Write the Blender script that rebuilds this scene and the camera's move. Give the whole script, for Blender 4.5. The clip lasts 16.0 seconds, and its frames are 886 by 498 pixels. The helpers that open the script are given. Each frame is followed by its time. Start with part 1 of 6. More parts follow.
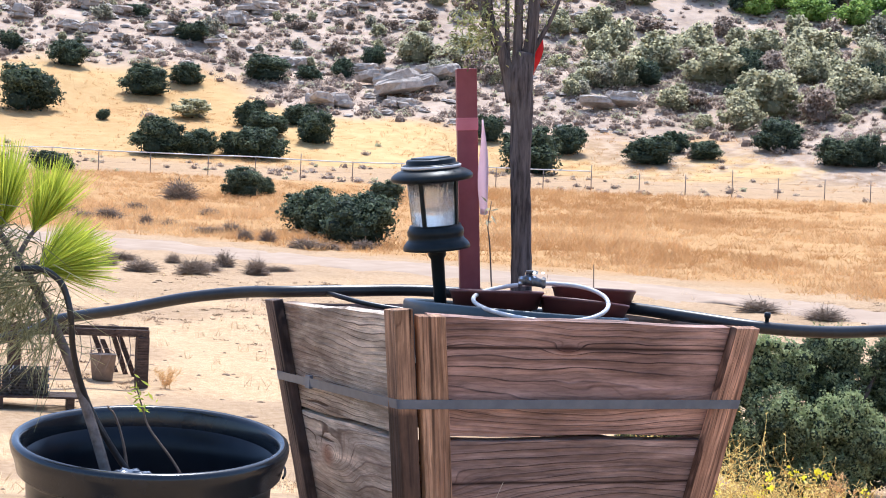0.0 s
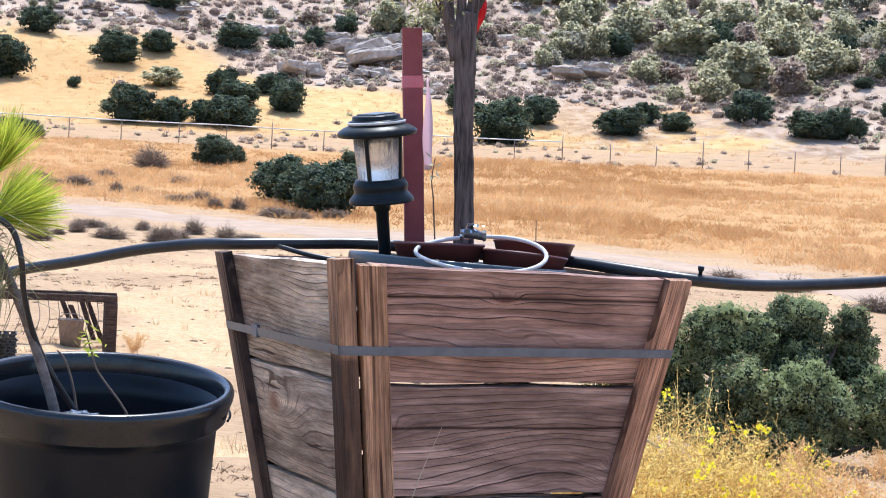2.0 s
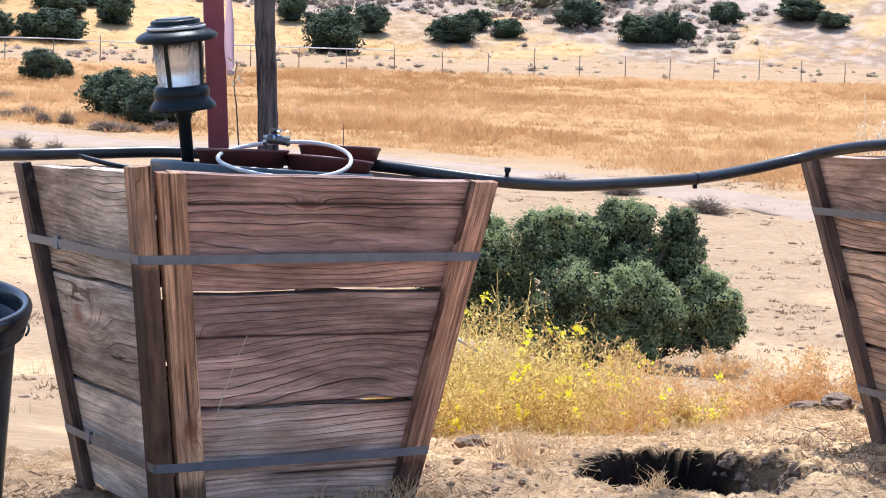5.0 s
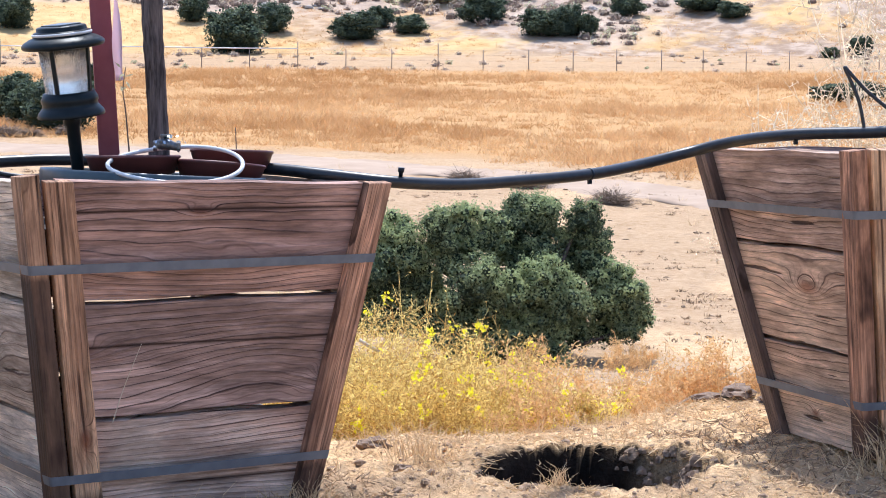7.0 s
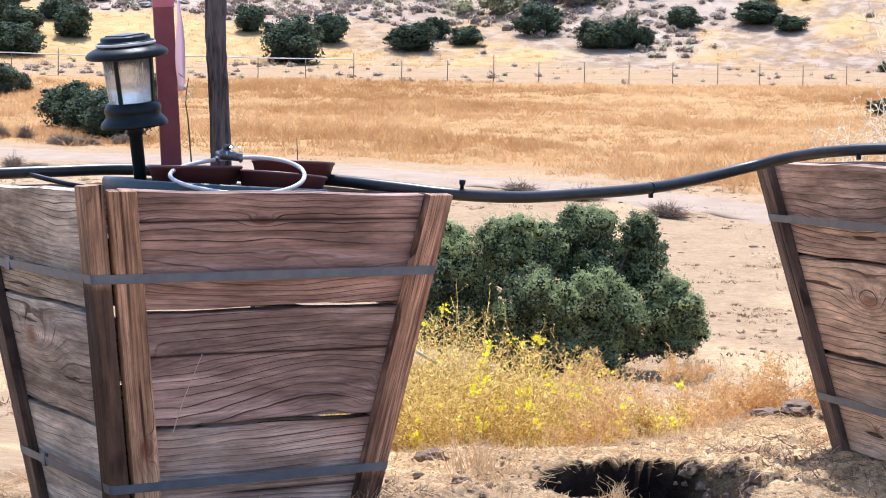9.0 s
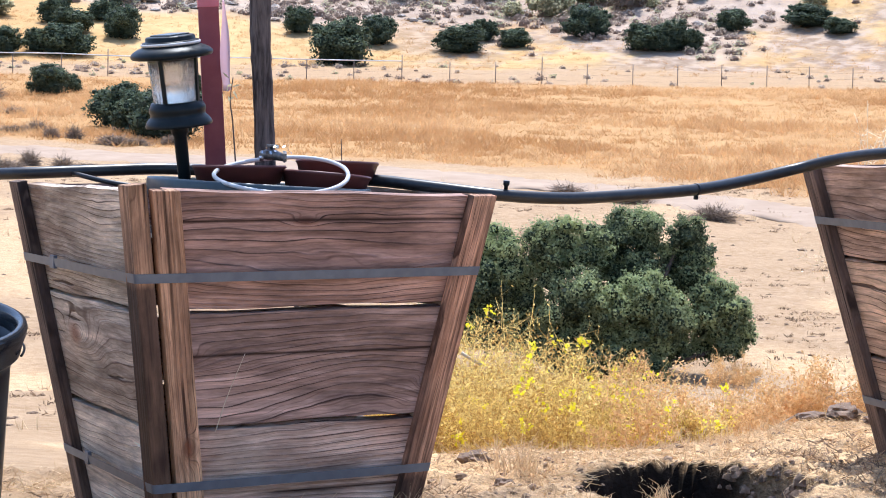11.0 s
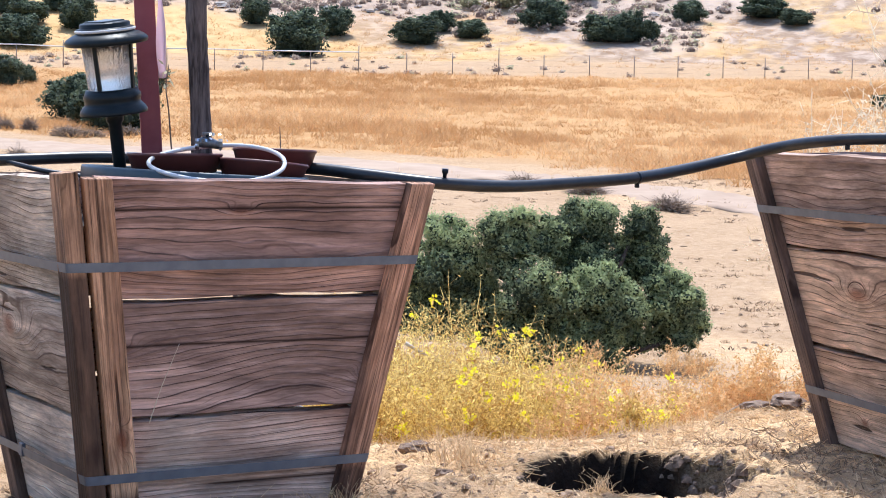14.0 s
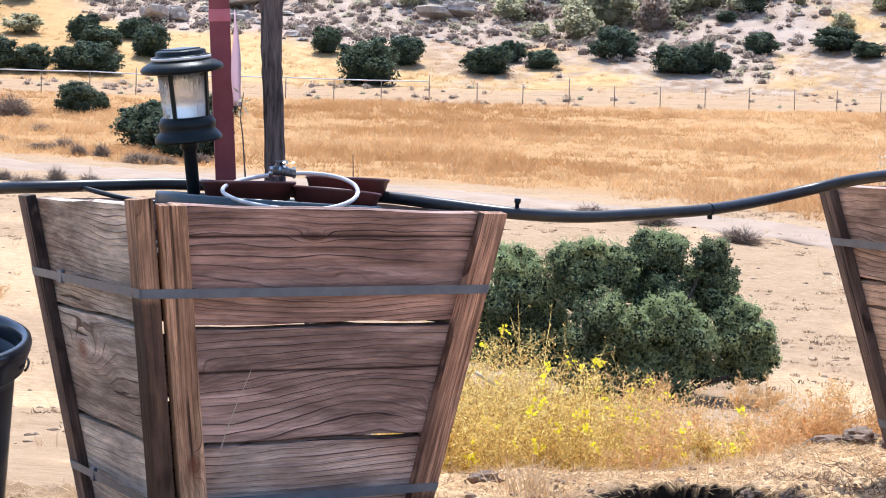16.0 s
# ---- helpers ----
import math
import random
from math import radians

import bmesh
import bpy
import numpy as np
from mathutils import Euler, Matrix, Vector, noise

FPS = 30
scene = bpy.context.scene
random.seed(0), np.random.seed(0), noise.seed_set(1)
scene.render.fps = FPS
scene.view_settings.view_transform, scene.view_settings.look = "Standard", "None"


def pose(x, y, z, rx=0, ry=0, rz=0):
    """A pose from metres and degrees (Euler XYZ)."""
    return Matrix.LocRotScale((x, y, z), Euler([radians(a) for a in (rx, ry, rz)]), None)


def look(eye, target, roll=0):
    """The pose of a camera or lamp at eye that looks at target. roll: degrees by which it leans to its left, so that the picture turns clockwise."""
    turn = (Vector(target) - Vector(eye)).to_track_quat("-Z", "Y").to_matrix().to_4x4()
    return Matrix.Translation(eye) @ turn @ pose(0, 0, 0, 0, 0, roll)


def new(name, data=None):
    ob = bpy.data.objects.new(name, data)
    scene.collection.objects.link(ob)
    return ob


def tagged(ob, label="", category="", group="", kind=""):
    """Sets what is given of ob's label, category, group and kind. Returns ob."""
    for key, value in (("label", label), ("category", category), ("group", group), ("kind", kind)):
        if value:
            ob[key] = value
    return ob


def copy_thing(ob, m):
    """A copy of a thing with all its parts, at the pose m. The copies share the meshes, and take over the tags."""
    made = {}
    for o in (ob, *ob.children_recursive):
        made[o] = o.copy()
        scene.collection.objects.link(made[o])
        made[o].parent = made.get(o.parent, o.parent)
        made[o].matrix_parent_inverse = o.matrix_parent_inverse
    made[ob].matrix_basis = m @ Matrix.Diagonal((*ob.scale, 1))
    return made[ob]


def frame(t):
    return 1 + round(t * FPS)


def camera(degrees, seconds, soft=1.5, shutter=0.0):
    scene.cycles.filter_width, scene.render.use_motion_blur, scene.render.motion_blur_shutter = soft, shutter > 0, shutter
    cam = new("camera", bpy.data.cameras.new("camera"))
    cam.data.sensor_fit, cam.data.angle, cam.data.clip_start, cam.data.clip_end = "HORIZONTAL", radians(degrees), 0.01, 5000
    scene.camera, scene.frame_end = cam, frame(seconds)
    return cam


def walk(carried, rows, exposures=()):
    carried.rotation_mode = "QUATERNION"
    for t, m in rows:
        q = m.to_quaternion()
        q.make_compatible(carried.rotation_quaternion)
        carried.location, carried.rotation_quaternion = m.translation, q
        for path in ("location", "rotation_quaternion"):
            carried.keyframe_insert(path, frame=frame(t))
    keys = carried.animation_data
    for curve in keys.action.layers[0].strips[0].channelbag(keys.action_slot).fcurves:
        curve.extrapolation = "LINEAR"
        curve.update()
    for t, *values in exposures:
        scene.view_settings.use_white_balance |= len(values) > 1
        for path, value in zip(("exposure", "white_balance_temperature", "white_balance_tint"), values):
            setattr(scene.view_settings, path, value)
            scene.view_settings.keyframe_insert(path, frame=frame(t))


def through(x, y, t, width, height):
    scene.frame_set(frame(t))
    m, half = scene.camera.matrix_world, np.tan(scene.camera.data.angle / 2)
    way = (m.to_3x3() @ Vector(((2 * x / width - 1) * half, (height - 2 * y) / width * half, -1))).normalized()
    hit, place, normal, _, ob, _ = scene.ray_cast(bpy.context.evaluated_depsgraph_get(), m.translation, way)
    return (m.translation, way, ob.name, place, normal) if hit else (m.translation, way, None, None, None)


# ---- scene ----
cam = camera(24.28, 16.0, 1.0)
PATH = [
    (0.0, look((-1.5920, -3.0824, 0.7133), (-0.2964, -0.3766, 0.6935), 2.373)),
    (0.5, look((-1.5690, -3.0771, 0.7000), (-0.2063, -0.4062, 0.6039), 2.465)),
    (1.0, look((-1.6030, -3.0980, 0.6950), (-0.2733, -0.4107, 0.5946), 2.849)),
    (1.5, look((-1.5994, -3.1507, 0.6957), (-0.3243, -0.4356, 0.6470), 3.099)),
    (2.0, look((-1.5930, -3.1973, 0.6879), (-0.2588, -0.5110, 0.6264), 2.734)),
    (2.5, look((-1.5743, -3.2020, 0.6838), (-0.1677, -0.5552, 0.5576), 2.897)),
    (3.0, look((-1.5691, -3.2020, 0.6775), (-0.1421, -0.5681, 0.5150), 3.563)),
    (3.5, look((-1.5625, -3.1997, 0.6694), (-0.1036, -0.5851, 0.4815), 3.557)),
    (4.0, look((-1.5441, -3.1897, 0.6660), (-0.0569, -0.5922, 0.4632), 2.904)),
    (4.5, look((-1.5392, -3.1917, 0.6758), (-0.0272, -0.6080, 0.4802), 2.177)),
    (5.0, look((-1.5293, -3.1877, 0.6801), (0.0159, -0.6228, 0.4963), 1.667)),
    (7.5, look((-1.4982, -3.1827, 0.6893), (0.1766, -0.7008, 0.5026), 0.196)),
    (8.0, look((-1.4968, -3.1778, 0.6906), (0.1872, -0.7018, 0.5064), 0.084)),
    (8.5, look((-1.4980, -3.1825, 0.6898), (0.1490, -0.6816, 0.5089), 0.257)),
    (9.0, look((-1.5093, -3.1765, 0.6887), (0.0827, -0.6395, 0.5176), 0.808)),
    (9.5, look((-1.5119, -3.1761, 0.6869), (0.0396, -0.6143, 0.5152), 0.922)),
    (9.7, look((-1.5097, -3.1771, 0.6870), (0.0297, -0.6080, 0.5127), 0.833)),
    (11.8, look((-1.4964, -3.1652, 0.6844), (0.0399, -0.5939, 0.5167), 1.092)),
    (12.0, look((-1.4946, -3.1626, 0.6837), (0.0491, -0.5960, 0.5129), 1.140)),
    (12.5, look((-1.4830, -3.1552, 0.6833), (0.0863, -0.6050, 0.4996), 1.234)),
    (13.0, look((-1.4748, -3.1479, 0.6782), (0.1006, -0.6024, 0.4813), 1.186)),
    (13.5, look((-1.4568, -3.1528, 0.6772), (0.1128, -0.6039, 0.4784), 1.026)),
    (14.0, look((-1.4559, -3.1635, 0.6809), (0.1296, -0.6232, 0.4999), 0.980)),
    (14.5, look((-1.4592, -3.1564, 0.6836), (0.1344, -0.6194, 0.5286), 1.190)),
    (15.0, look((-1.4566, -3.1609, 0.6849), (0.1149, -0.6093, 0.5447), 1.333)),
    (15.5, look((-1.4580, -3.1571, 0.6810), (0.0754, -0.5823, 0.5425), 1.387)),
    (16.0, look((-1.4614, -3.1620, 0.6805), (0.0389, -0.5679, 0.5405), 1.455)),
]
walk(cam, PATH, exposures=[(0.0, 0.84, 5410, 10), (16.0, 0.84, 5410, 10)])

# ---- sky and sun ----
SUN_AZ, SUN_EL = 29.0, 68.0          # compass bearing from +y towards +x, and height, in degrees
world = bpy.data.worlds.new("sky")
world.use_nodes = True
scene.world = world
wn = world.node_tree
sky = wn.nodes.new("ShaderNodeTexSky")
sky.sky_type, sky.sun_disc = "NISHITA", False
sky.sun_elevation, sky.sun_rotation = radians(SUN_EL), radians(SUN_AZ)
sky.dust_density = 2.0
wn.links.new(sky.outputs[0], wn.nodes["Background"].inputs[0])
wn.nodes["Background"].inputs[1].default_value = 0.15
sun_data = bpy.data.lights.new("sun", "SUN")
sun_data.energy, sun_data.angle, sun_data.color = 3.3, radians(0.6), (1.0, 0.91, 0.78)
sun = new("sun", sun_data)
_d = Vector((math.sin(radians(SUN_AZ)) * math.cos(radians(SUN_EL)), math.cos(radians(SUN_AZ)) * math.cos(radians(SUN_EL)), math.sin(radians(SUN_EL))))
sun.matrix_world = look(_d * 40, (0, 0, 0))


# ---- materials ----
class Nodes:
    """A short hand for building one node material."""

    def __init__(self, name):
        self.m = bpy.data.materials.new(name)
        self.m.use_nodes = True
        self.t = self.m.node_tree
        self.bsdf = self.t.nodes["Principled BSDF"]

    def add(self, kind, **sockets):
        n = self.t.nodes.new("ShaderNode" + kind)
        for k, v in sockets.items():
            self.put(n.inputs[k.replace("_", " ")], v)
        return n

    def put(self, socket, v):
        if isinstance(v, bpy.types.NodeSocket):
            self.t.links.new(v, socket)
        elif isinstance(v, (tuple, list)) and len(v) == 3 and socket.type == "RGBA":
            socket.default_value = (*v, 1)
        else:
            socket.default_value = v

    def coords(self, kind="Object", scale=(1, 1, 1), shift=None):
        src = self.t.nodes.new("ShaderNodeTexCoord").outputs[kind]
        mp = self.add("Mapping")
        self.t.links.new(src, mp.inputs[0])
        mp.inputs["Scale"].default_value = scale
        if shift is not None:
            self.t.links.new(shift, mp.inputs["Location"])
        return mp.outputs[0]

    def noise(self, vec, scale, detail=4, rough=0.55, distort=0.0):
        return self.add("TexNoise", Vector=vec, Scale=scale, Detail=detail, Roughness=rough, Distortion=distort).outputs[0]

    def ramp(self, fac, *stops):
        r = self.t.nodes.new("ShaderNodeValToRGB")
        e = r.color_ramp.elements
        while len(e) < len(stops):
            e.new(0.5)
        for el, (p, c) in zip(e, stops):
            el.position = p
            el.color = (*c, 1) if isinstance(c, (tuple, list)) else (c, c, c, 1)
        self.t.links.new(fac, r.inputs[0])
        return r.outputs[0]

    def mix(self, fac, a, b, mode="MIX"):
        n = self.t.nodes.new("ShaderNodeMix")
        n.data_type, n.blend_type = "RGBA", mode
        self.put(n.inputs[0], fac)
        self.put(n.inputs[6], a)
        self.put(n.inputs[7], b)
        return n.outputs[2]

    def math(self, op, a, b=0.0):
        n = self.t.nodes.new("ShaderNodeMath")
        n.operation = op
        self.put(n.inputs[0], a)
        self.put(n.inputs[1], b)
        return n.outputs[0]

    def attr(self, name):
        n = self.t.nodes.new("ShaderNodeAttribute")
        n.attribute_name = name
        return n

    def random(self):
        return self.t.nodes.new("ShaderNodeObjectInfo").outputs["Random"]

    def done(self, colour, rough=0.8, bump=None, strength=0.3, distance=0.01, **extra):
        self.put(self.bsdf.inputs["Base Color"], colour)
        self.put(self.bsdf.inputs["Roughness"], rough)
        for k, v in extra.items():
            self.put(self.bsdf.inputs[k.replace("_", " ")], v)
        if bump is not None:
            b = self.add("Bump", Height=bump, Strength=strength, Distance=distance)
            self.t.links.new(b.outputs[0], self.bsdf.inputs["Normal"])
        return self.m


def speckled(name, a, b, scale=20, rough=0.7, strength=0.2, distance=0.004, **extra):
    n = Nodes(name)
    v = n.coords()
    fine, broad = n.noise(v, scale, 6), n.noise(v, scale / 7, 3)
    col = n.mix(n.ramp(fine, (0.35, 0.0), (0.7, 1.0)), a, b)
    col = n.mix(n.math("MULTIPLY", broad, 0.35), col, tuple(x * 0.62 for x in a))
    return n.done(col, rough, fine, strength, distance, **extra)


def wood(name, light, mid, dark, ring=26.0, rough=0.78, swells=(), wave=0.30, splits=(), foot=None, stains=1.0, grain=1.0):
    """Weathered sawn softwood, its length along x: growth rings as level lines of a height that swells round knots and
    flat-sawn arches (x, z, reach along, reach across, rise), with fine fibres, cracks and grey bloom."""
    n = Nodes(name)
    rnd = n.random()
    off = n.add("CombineXYZ", X=n.math("MULTIPLY", rnd, 37.0), Y=n.math("MULTIPLY", rnd, 11.0), Z=n.math("MULTIPLY", rnd, 53.0)).outputs[0]
    v = n.coords("Object", (1.0, 1.0, 1.0), off)
    flow = n.coords("Object", (1.0, 2.0, 5.0), off)
    here = n.add("SeparateXYZ", Vector=n.coords("Object")).outputs
    across = here[2]
    bend = n.noise(flow, 1.5, 3, 0.5)
    ripple = n.noise(n.coords("Object", (9.0, 20.0, 26.0), off), 1.0, 2, 0.5)
    height = n.math("ADD", n.math("MULTIPLY", across, ring * 2.4), n.math("MULTIPLY", bend, ring * wave))
    height = n.math("ADD", height, n.math("MULTIPLY", ripple, 0.9))
    knot = None
    for x, z, sx, sz, rise in swells:
        dx, dz = n.math("DIVIDE", n.math("SUBTRACT", here[0], x), sx), n.math("DIVIDE", n.math("SUBTRACT", across, z), sz)
        q = n.math("ADD", n.math("MULTIPLY", dx, dx), n.math("MULTIPLY", dz, dz))
        g = n.math("POWER", 2.718, n.math("MULTIPLY", q, -1.0))
        height = n.math("ADD", height, n.math("MULTIPLY", g, rise))
        if sx < 0.09:
            knot = g if knot is None else n.math("MAXIMUM", knot, g)
    saw = n.math("FRACT", height)
    rings = n.ramp(saw, (0.0, 0.0), (0.45, 0.10), (0.80, 0.75), (0.94, 1.0), (1.0, 0.0))
    line = n.math("MULTIPLY", n.ramp(saw, (0.84, 0.0), (0.93, 1.0), (0.97, 1.0), (1.0, 0.0)), n.ramp(n.noise(flow, 3.4, 4, 0.65), (0.40, 0.05), (0.60, 1.0)))
    thin = n.ramp(n.math("FRACT", n.math("MULTIPLY", n.math("ADD", height, n.math("MULTIPLY", ripple, 0.5)), 2.63)), (0.70, 0.0), (0.86, 1.0), (1.0, 0.0))
    fibre = n.noise(n.coords("Object", (5.0, 200.0, 240.0), off), 1.0, 4, 0.65)
    streak = n.noise(n.coords("Object", (2.2, 40.0, 40.0), off), 1.0, 3, 0.6)
    blot = n.noise(v, 6.5, 5, 0.62)
    crack = n.noise(n.coords("Object", (1.3, 55.0, 62.0), off), 1.0, 2, 0.4)
    col = n.mix(n.math("MULTIPLY", rings, 0.6), light, mid)
    col = n.mix(n.math("MULTIPLY", thin, 0.35), col, tuple(0.5 * a for a in mid))
    col = n.mix(n.ramp(streak, (0.42, 0.0), (0.64 - 0.05 * (grain - 1), 0.75)), col, tuple((0.55 - 0.2 * (grain - 1)) * a for a in mid))
    stain = n.noise(n.coords("Object", (3.0, 9.0, 13.0), off), 1.0, 5, 0.66)
    col = n.mix(n.ramp(stain, (0.47, 0.0), (0.58, 0.62 * stains), (0.72, 0.88 * stains)), col, tuple(1.3 * a + 0.008 for a in dark))
    col = n.mix(n.math("MULTIPLY", line, 0.72), col, dark)
    col = n.mix(n.math("MULTIPLY", n.ramp(fibre, (0.42, 0.0), (0.66, 1.0)), 0.30 * grain), col, dark)
    col = n.mix(n.ramp(blot, (0.46, 0.0), (0.72, 0.35)), col, tuple(0.45 * a + 0.55 * b for a, b in zip(mid, (0.16, 0.115, 0.10))))
    col = n.mix(n.ramp(n.noise(v, 3.0, 3), (0.5, 0.0), (0.75, 0.45)), col, tuple(min(1, a * 1.25 + 0.03) for a in light))
    col = n.mix(n.ramp(crack, (0.70, 0.0), (0.715, 0.9)), col, tuple(0.4 * a for a in dark))
    if knot is not None:
        col = n.mix(n.ramp(knot, (0.45, 0.0), (0.95, 0.75)), col, (dark[0] * 2.2, dark[1] * 1.6, dark[2] * 1.3))
    for z in splits:          # long drying cracks
        off_line = n.math("ABSOLUTE", n.math("SUBTRACT", n.math("ADD", across, n.math("MULTIPLY", bend, 0.02)), z + 0.01))
        cut = n.math("MULTIPLY", n.ramp(off_line, (0.0, 1.0), (0.0012, 0.9), (0.0026, 0.0)), n.ramp(n.noise(flow, 2.1, 2), (0.40, 0.0), (0.47, 1.0)))
        col = n.mix(cut, col, tuple(0.3 * a for a in dark))
    if foot is not None:      # the damp-stained lower end
        wet = n.math("SUBTRACT", foot + 0.02, n.math("ADD", here[0], n.math("MULTIPLY", streak, 0.04)))
        wet = n.ramp(n.math("MULTIPLY", wet, 60.0), (0.0, 0.0), (1.0, 1.0))
        col = n.mix(n.math("MULTIPLY", wet, n.ramp(fibre, (0.35, 0.9), (0.6, 0.65))), col, (0.036, 0.024, 0.020))
    col = n.mix(n.math("MULTIPLY", rnd, 0.16), col, dark)
    worn = n.noise(n.coords("Object", (7.0, 40.0, 55.0), off), 1.0, 7, 0.72)
    col = n.mix(1.0, col, n.ramp(worn, (0.34, 0.55), (0.50, 0.98), (0.68, 1.45)), "MULTIPLY")
    patch = n.noise(n.coords("Object", (2.5, 5.0, 7.0), off), 1.0, 4, 0.6)
    col = n.mix(1.0, col, n.ramp(patch, (0.36, 0.66), (0.52, 1.0), (0.66, 1.22)), "MULTIPLY")
    col = n.mix(n.math("MULTIPLY", line, 0.8), col, tuple(0.55 * a for a in dark))
    col = n.mix(n.math("MULTIPLY", n.math("MULTIPLY", thin, n.ramp(n.noise(flow, 4.4, 3), (0.45, 0.0), (0.60, 1.0))), 0.5), col, tuple(1.4 * a for a in dark))
    h = n.math("SUBTRACT", n.math("ADD", n.math("MULTIPLY", fibre, 0.7), rings), n.ramp(crack, (0.69, 0.0), (0.72, 2.0)))
    return n.done(col, rough, h, 0.8, 0.002, Specular_IOR_Level=0.2)


def leafy(name, a, b, tip=None, through=0.12, rough=0.55):
    """Leaves: a tone for each clump from the mesh's own tone attribute, light coming through."""
    n = Nodes(name)
    t = n.attr("tone").outputs["Fac"]
    col = n.mix(n.ramp(t, (0.1, 0.0), (0.9, 1.0)), a, b)
    if tip:
        col = n.mix(n.ramp(t, (0.78, 0.0), (0.95, 1.0)), col, tip)
    n.put(n.bsdf.inputs["Base Color"], col)
    n.bsdf.inputs["Roughness"].default_value = rough
    n.bsdf.inputs["Specular IOR Level"].default_value = 0.2
    tr = n.add("BsdfTranslucent", Color=col)
    mx = n.add("MixShader")
    mx.inputs[0].default_value = through
    n.t.links.new(n.bsdf.outputs[0], mx.inputs[1])
    n.t.links.new(tr.outputs[0], mx.inputs[2])
    n.t.links.new(mx.outputs[0], n.t.nodes["Material Output"].inputs[0])
    return n.m


def ground_material():
    n = Nodes("dry_ground")
    v = n.coords("Object")
    layer = n.attr("cover")
    cover = n.add("SeparateColor", Color=layer.outputs["Color"]).outputs
    broad, mid, fine, grit = n.noise(v, 0.09, 4), n.noise(v, 0.9, 5), n.noise(v, 9.0, 6, 0.65), n.noise(v, 60.0, 5, 0.7)
    far_v = n.coords("Object", (0.35, 0.35, 0.35))
    dirt = n.mix(n.ramp(mid, (0.3, 0.0), (0.7, 1.0)), (0.325, 0.208, 0.108), (0.44, 0.295, 0.168))
    dirt = n.mix(n.ramp(fine, (0.38, 0.0), (0.72, 1.0)), dirt, (0.50, 0.355, 0.222))
    dirt = n.mix(n.ramp(n.noise(v, 4.0, 5, 0.7), (0.56, 0.0), (0.70, 0.6)), dirt, (0.29, 0.19, 0.115))
    dirt = n.mix(n.ramp(grit, (0.56, 0.0), (0.68, 0.5)), dirt, (0.33, 0.22, 0.15))
    straw = n.mix(n.ramp(fine, (0.35, 0.0), (0.65, 1.0)), (0.68, 0.44, 0.225), (0.87, 0.615, 0.35))
    straw = n.mix(n.ramp(n.noise(v, 34.0, 5, 0.75), (0.48, 0.0), (0.62, 0.65)), straw, (0.34, 0.22, 0.13))
    straw = n.mix(n.ramp(n.noise(v, 130.0, 4, 0.7), (0.52, 0.0), (0.62, 0.6)), straw, (0.24, 0.155, 0.09))
    grass = n.mix(n.ramp(n.noise(far_v, 1.1, 6, 0.62), (0.32, 0.0), (0.66, 1.0)), (0.41, 0.23, 0.092), (0.48, 0.285, 0.122))
    grass = n.mix(n.ramp(broad, (0.42, 0.0), (0.62, 0.3)), grass, (0.54, 0.34, 0.155))
    grass = n.mix(n.ramp(n.noise(v, 0.30, 5, 0.6), (0.50, 0.0), (0.66, 0.45)), grass, (0.37, 0.195, 0.078))
    grass = n.mix(n.attr("pale").outputs["Fac"], grass, n.mix(n.ramp(mid, (0.35, 0.0), (0.65, 1.0)), (0.53, 0.345, 0.145), (0.63, 0.43, 0.20)))
    grass = n.mix(n.math("MULTIPLY", n.attr("bare").outputs["Fac"], n.ramp(n.noise(v, 0.16, 6, 0.7), (0.40, 0.0), (0.54, 0.9))), grass, n.mix(n.ramp(mid, (0.42, 0.0), (0.58, 1.0)), (0.29, 0.205, 0.145), (0.47, 0.36, 0.275)))
    rock = n.mix(n.ramp(n.noise(v, 0.55, 6, 0.7), (0.35, 0.0), (0.65, 1.0)), (0.36, 0.265, 0.20), (0.57, 0.445, 0.345))
    rock = n.mix(n.ramp(n.noise(v, 2.2, 5, 0.7), (0.5, 0.0), (0.7, 0.8)), rock, (0.47, 0.33, 0.20))
    col = n.mix(cover[0], dirt, grass)
    col = n.mix(cover[1], col, rock)
    col = n.mix(cover[2], col, straw)
    # the burrow: dark moist soil, blackened further to carry the pit's shade
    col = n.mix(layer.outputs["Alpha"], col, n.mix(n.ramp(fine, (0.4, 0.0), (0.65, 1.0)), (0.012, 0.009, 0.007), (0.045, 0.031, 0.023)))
    h = n.math("ADD", n.math("MULTIPLY", fine, 1.0), n.math("MULTIPLY", grit, 0.35))
    return n.done(col, 0.95, h, 1.0, 0.036, Specular_IOR_Level=0.1)


M_GROUND = ground_material()
M_ROAD = speckled("packed_dirt", (0.38, 0.275, 0.195), (0.47, 0.355, 0.26), 1.3, 0.95, 0.4, 0.03, Specular_IOR_Level=0.1)
RED = ((0.76, 0.535, 0.455), (0.60, 0.395, 0.32), (0.085, 0.043, 0.034))
DEEP_RED = ((0.66, 0.42, 0.335), (0.45, 0.265, 0.208), (0.060, 0.029, 0.023))
PALE_RED = ((0.96, 0.70, 0.575), (0.74, 0.45, 0.34), (0.105, 0.043, 0.030))
GREY = ((0.86, 0.725, 0.58), (0.70, 0.565, 0.435), (0.17, 0.100, 0.066))
CREAM = ((0.98, 0.87, 0.73), (0.92, 0.79, 0.64), (0.42, 0.32, 0.24))
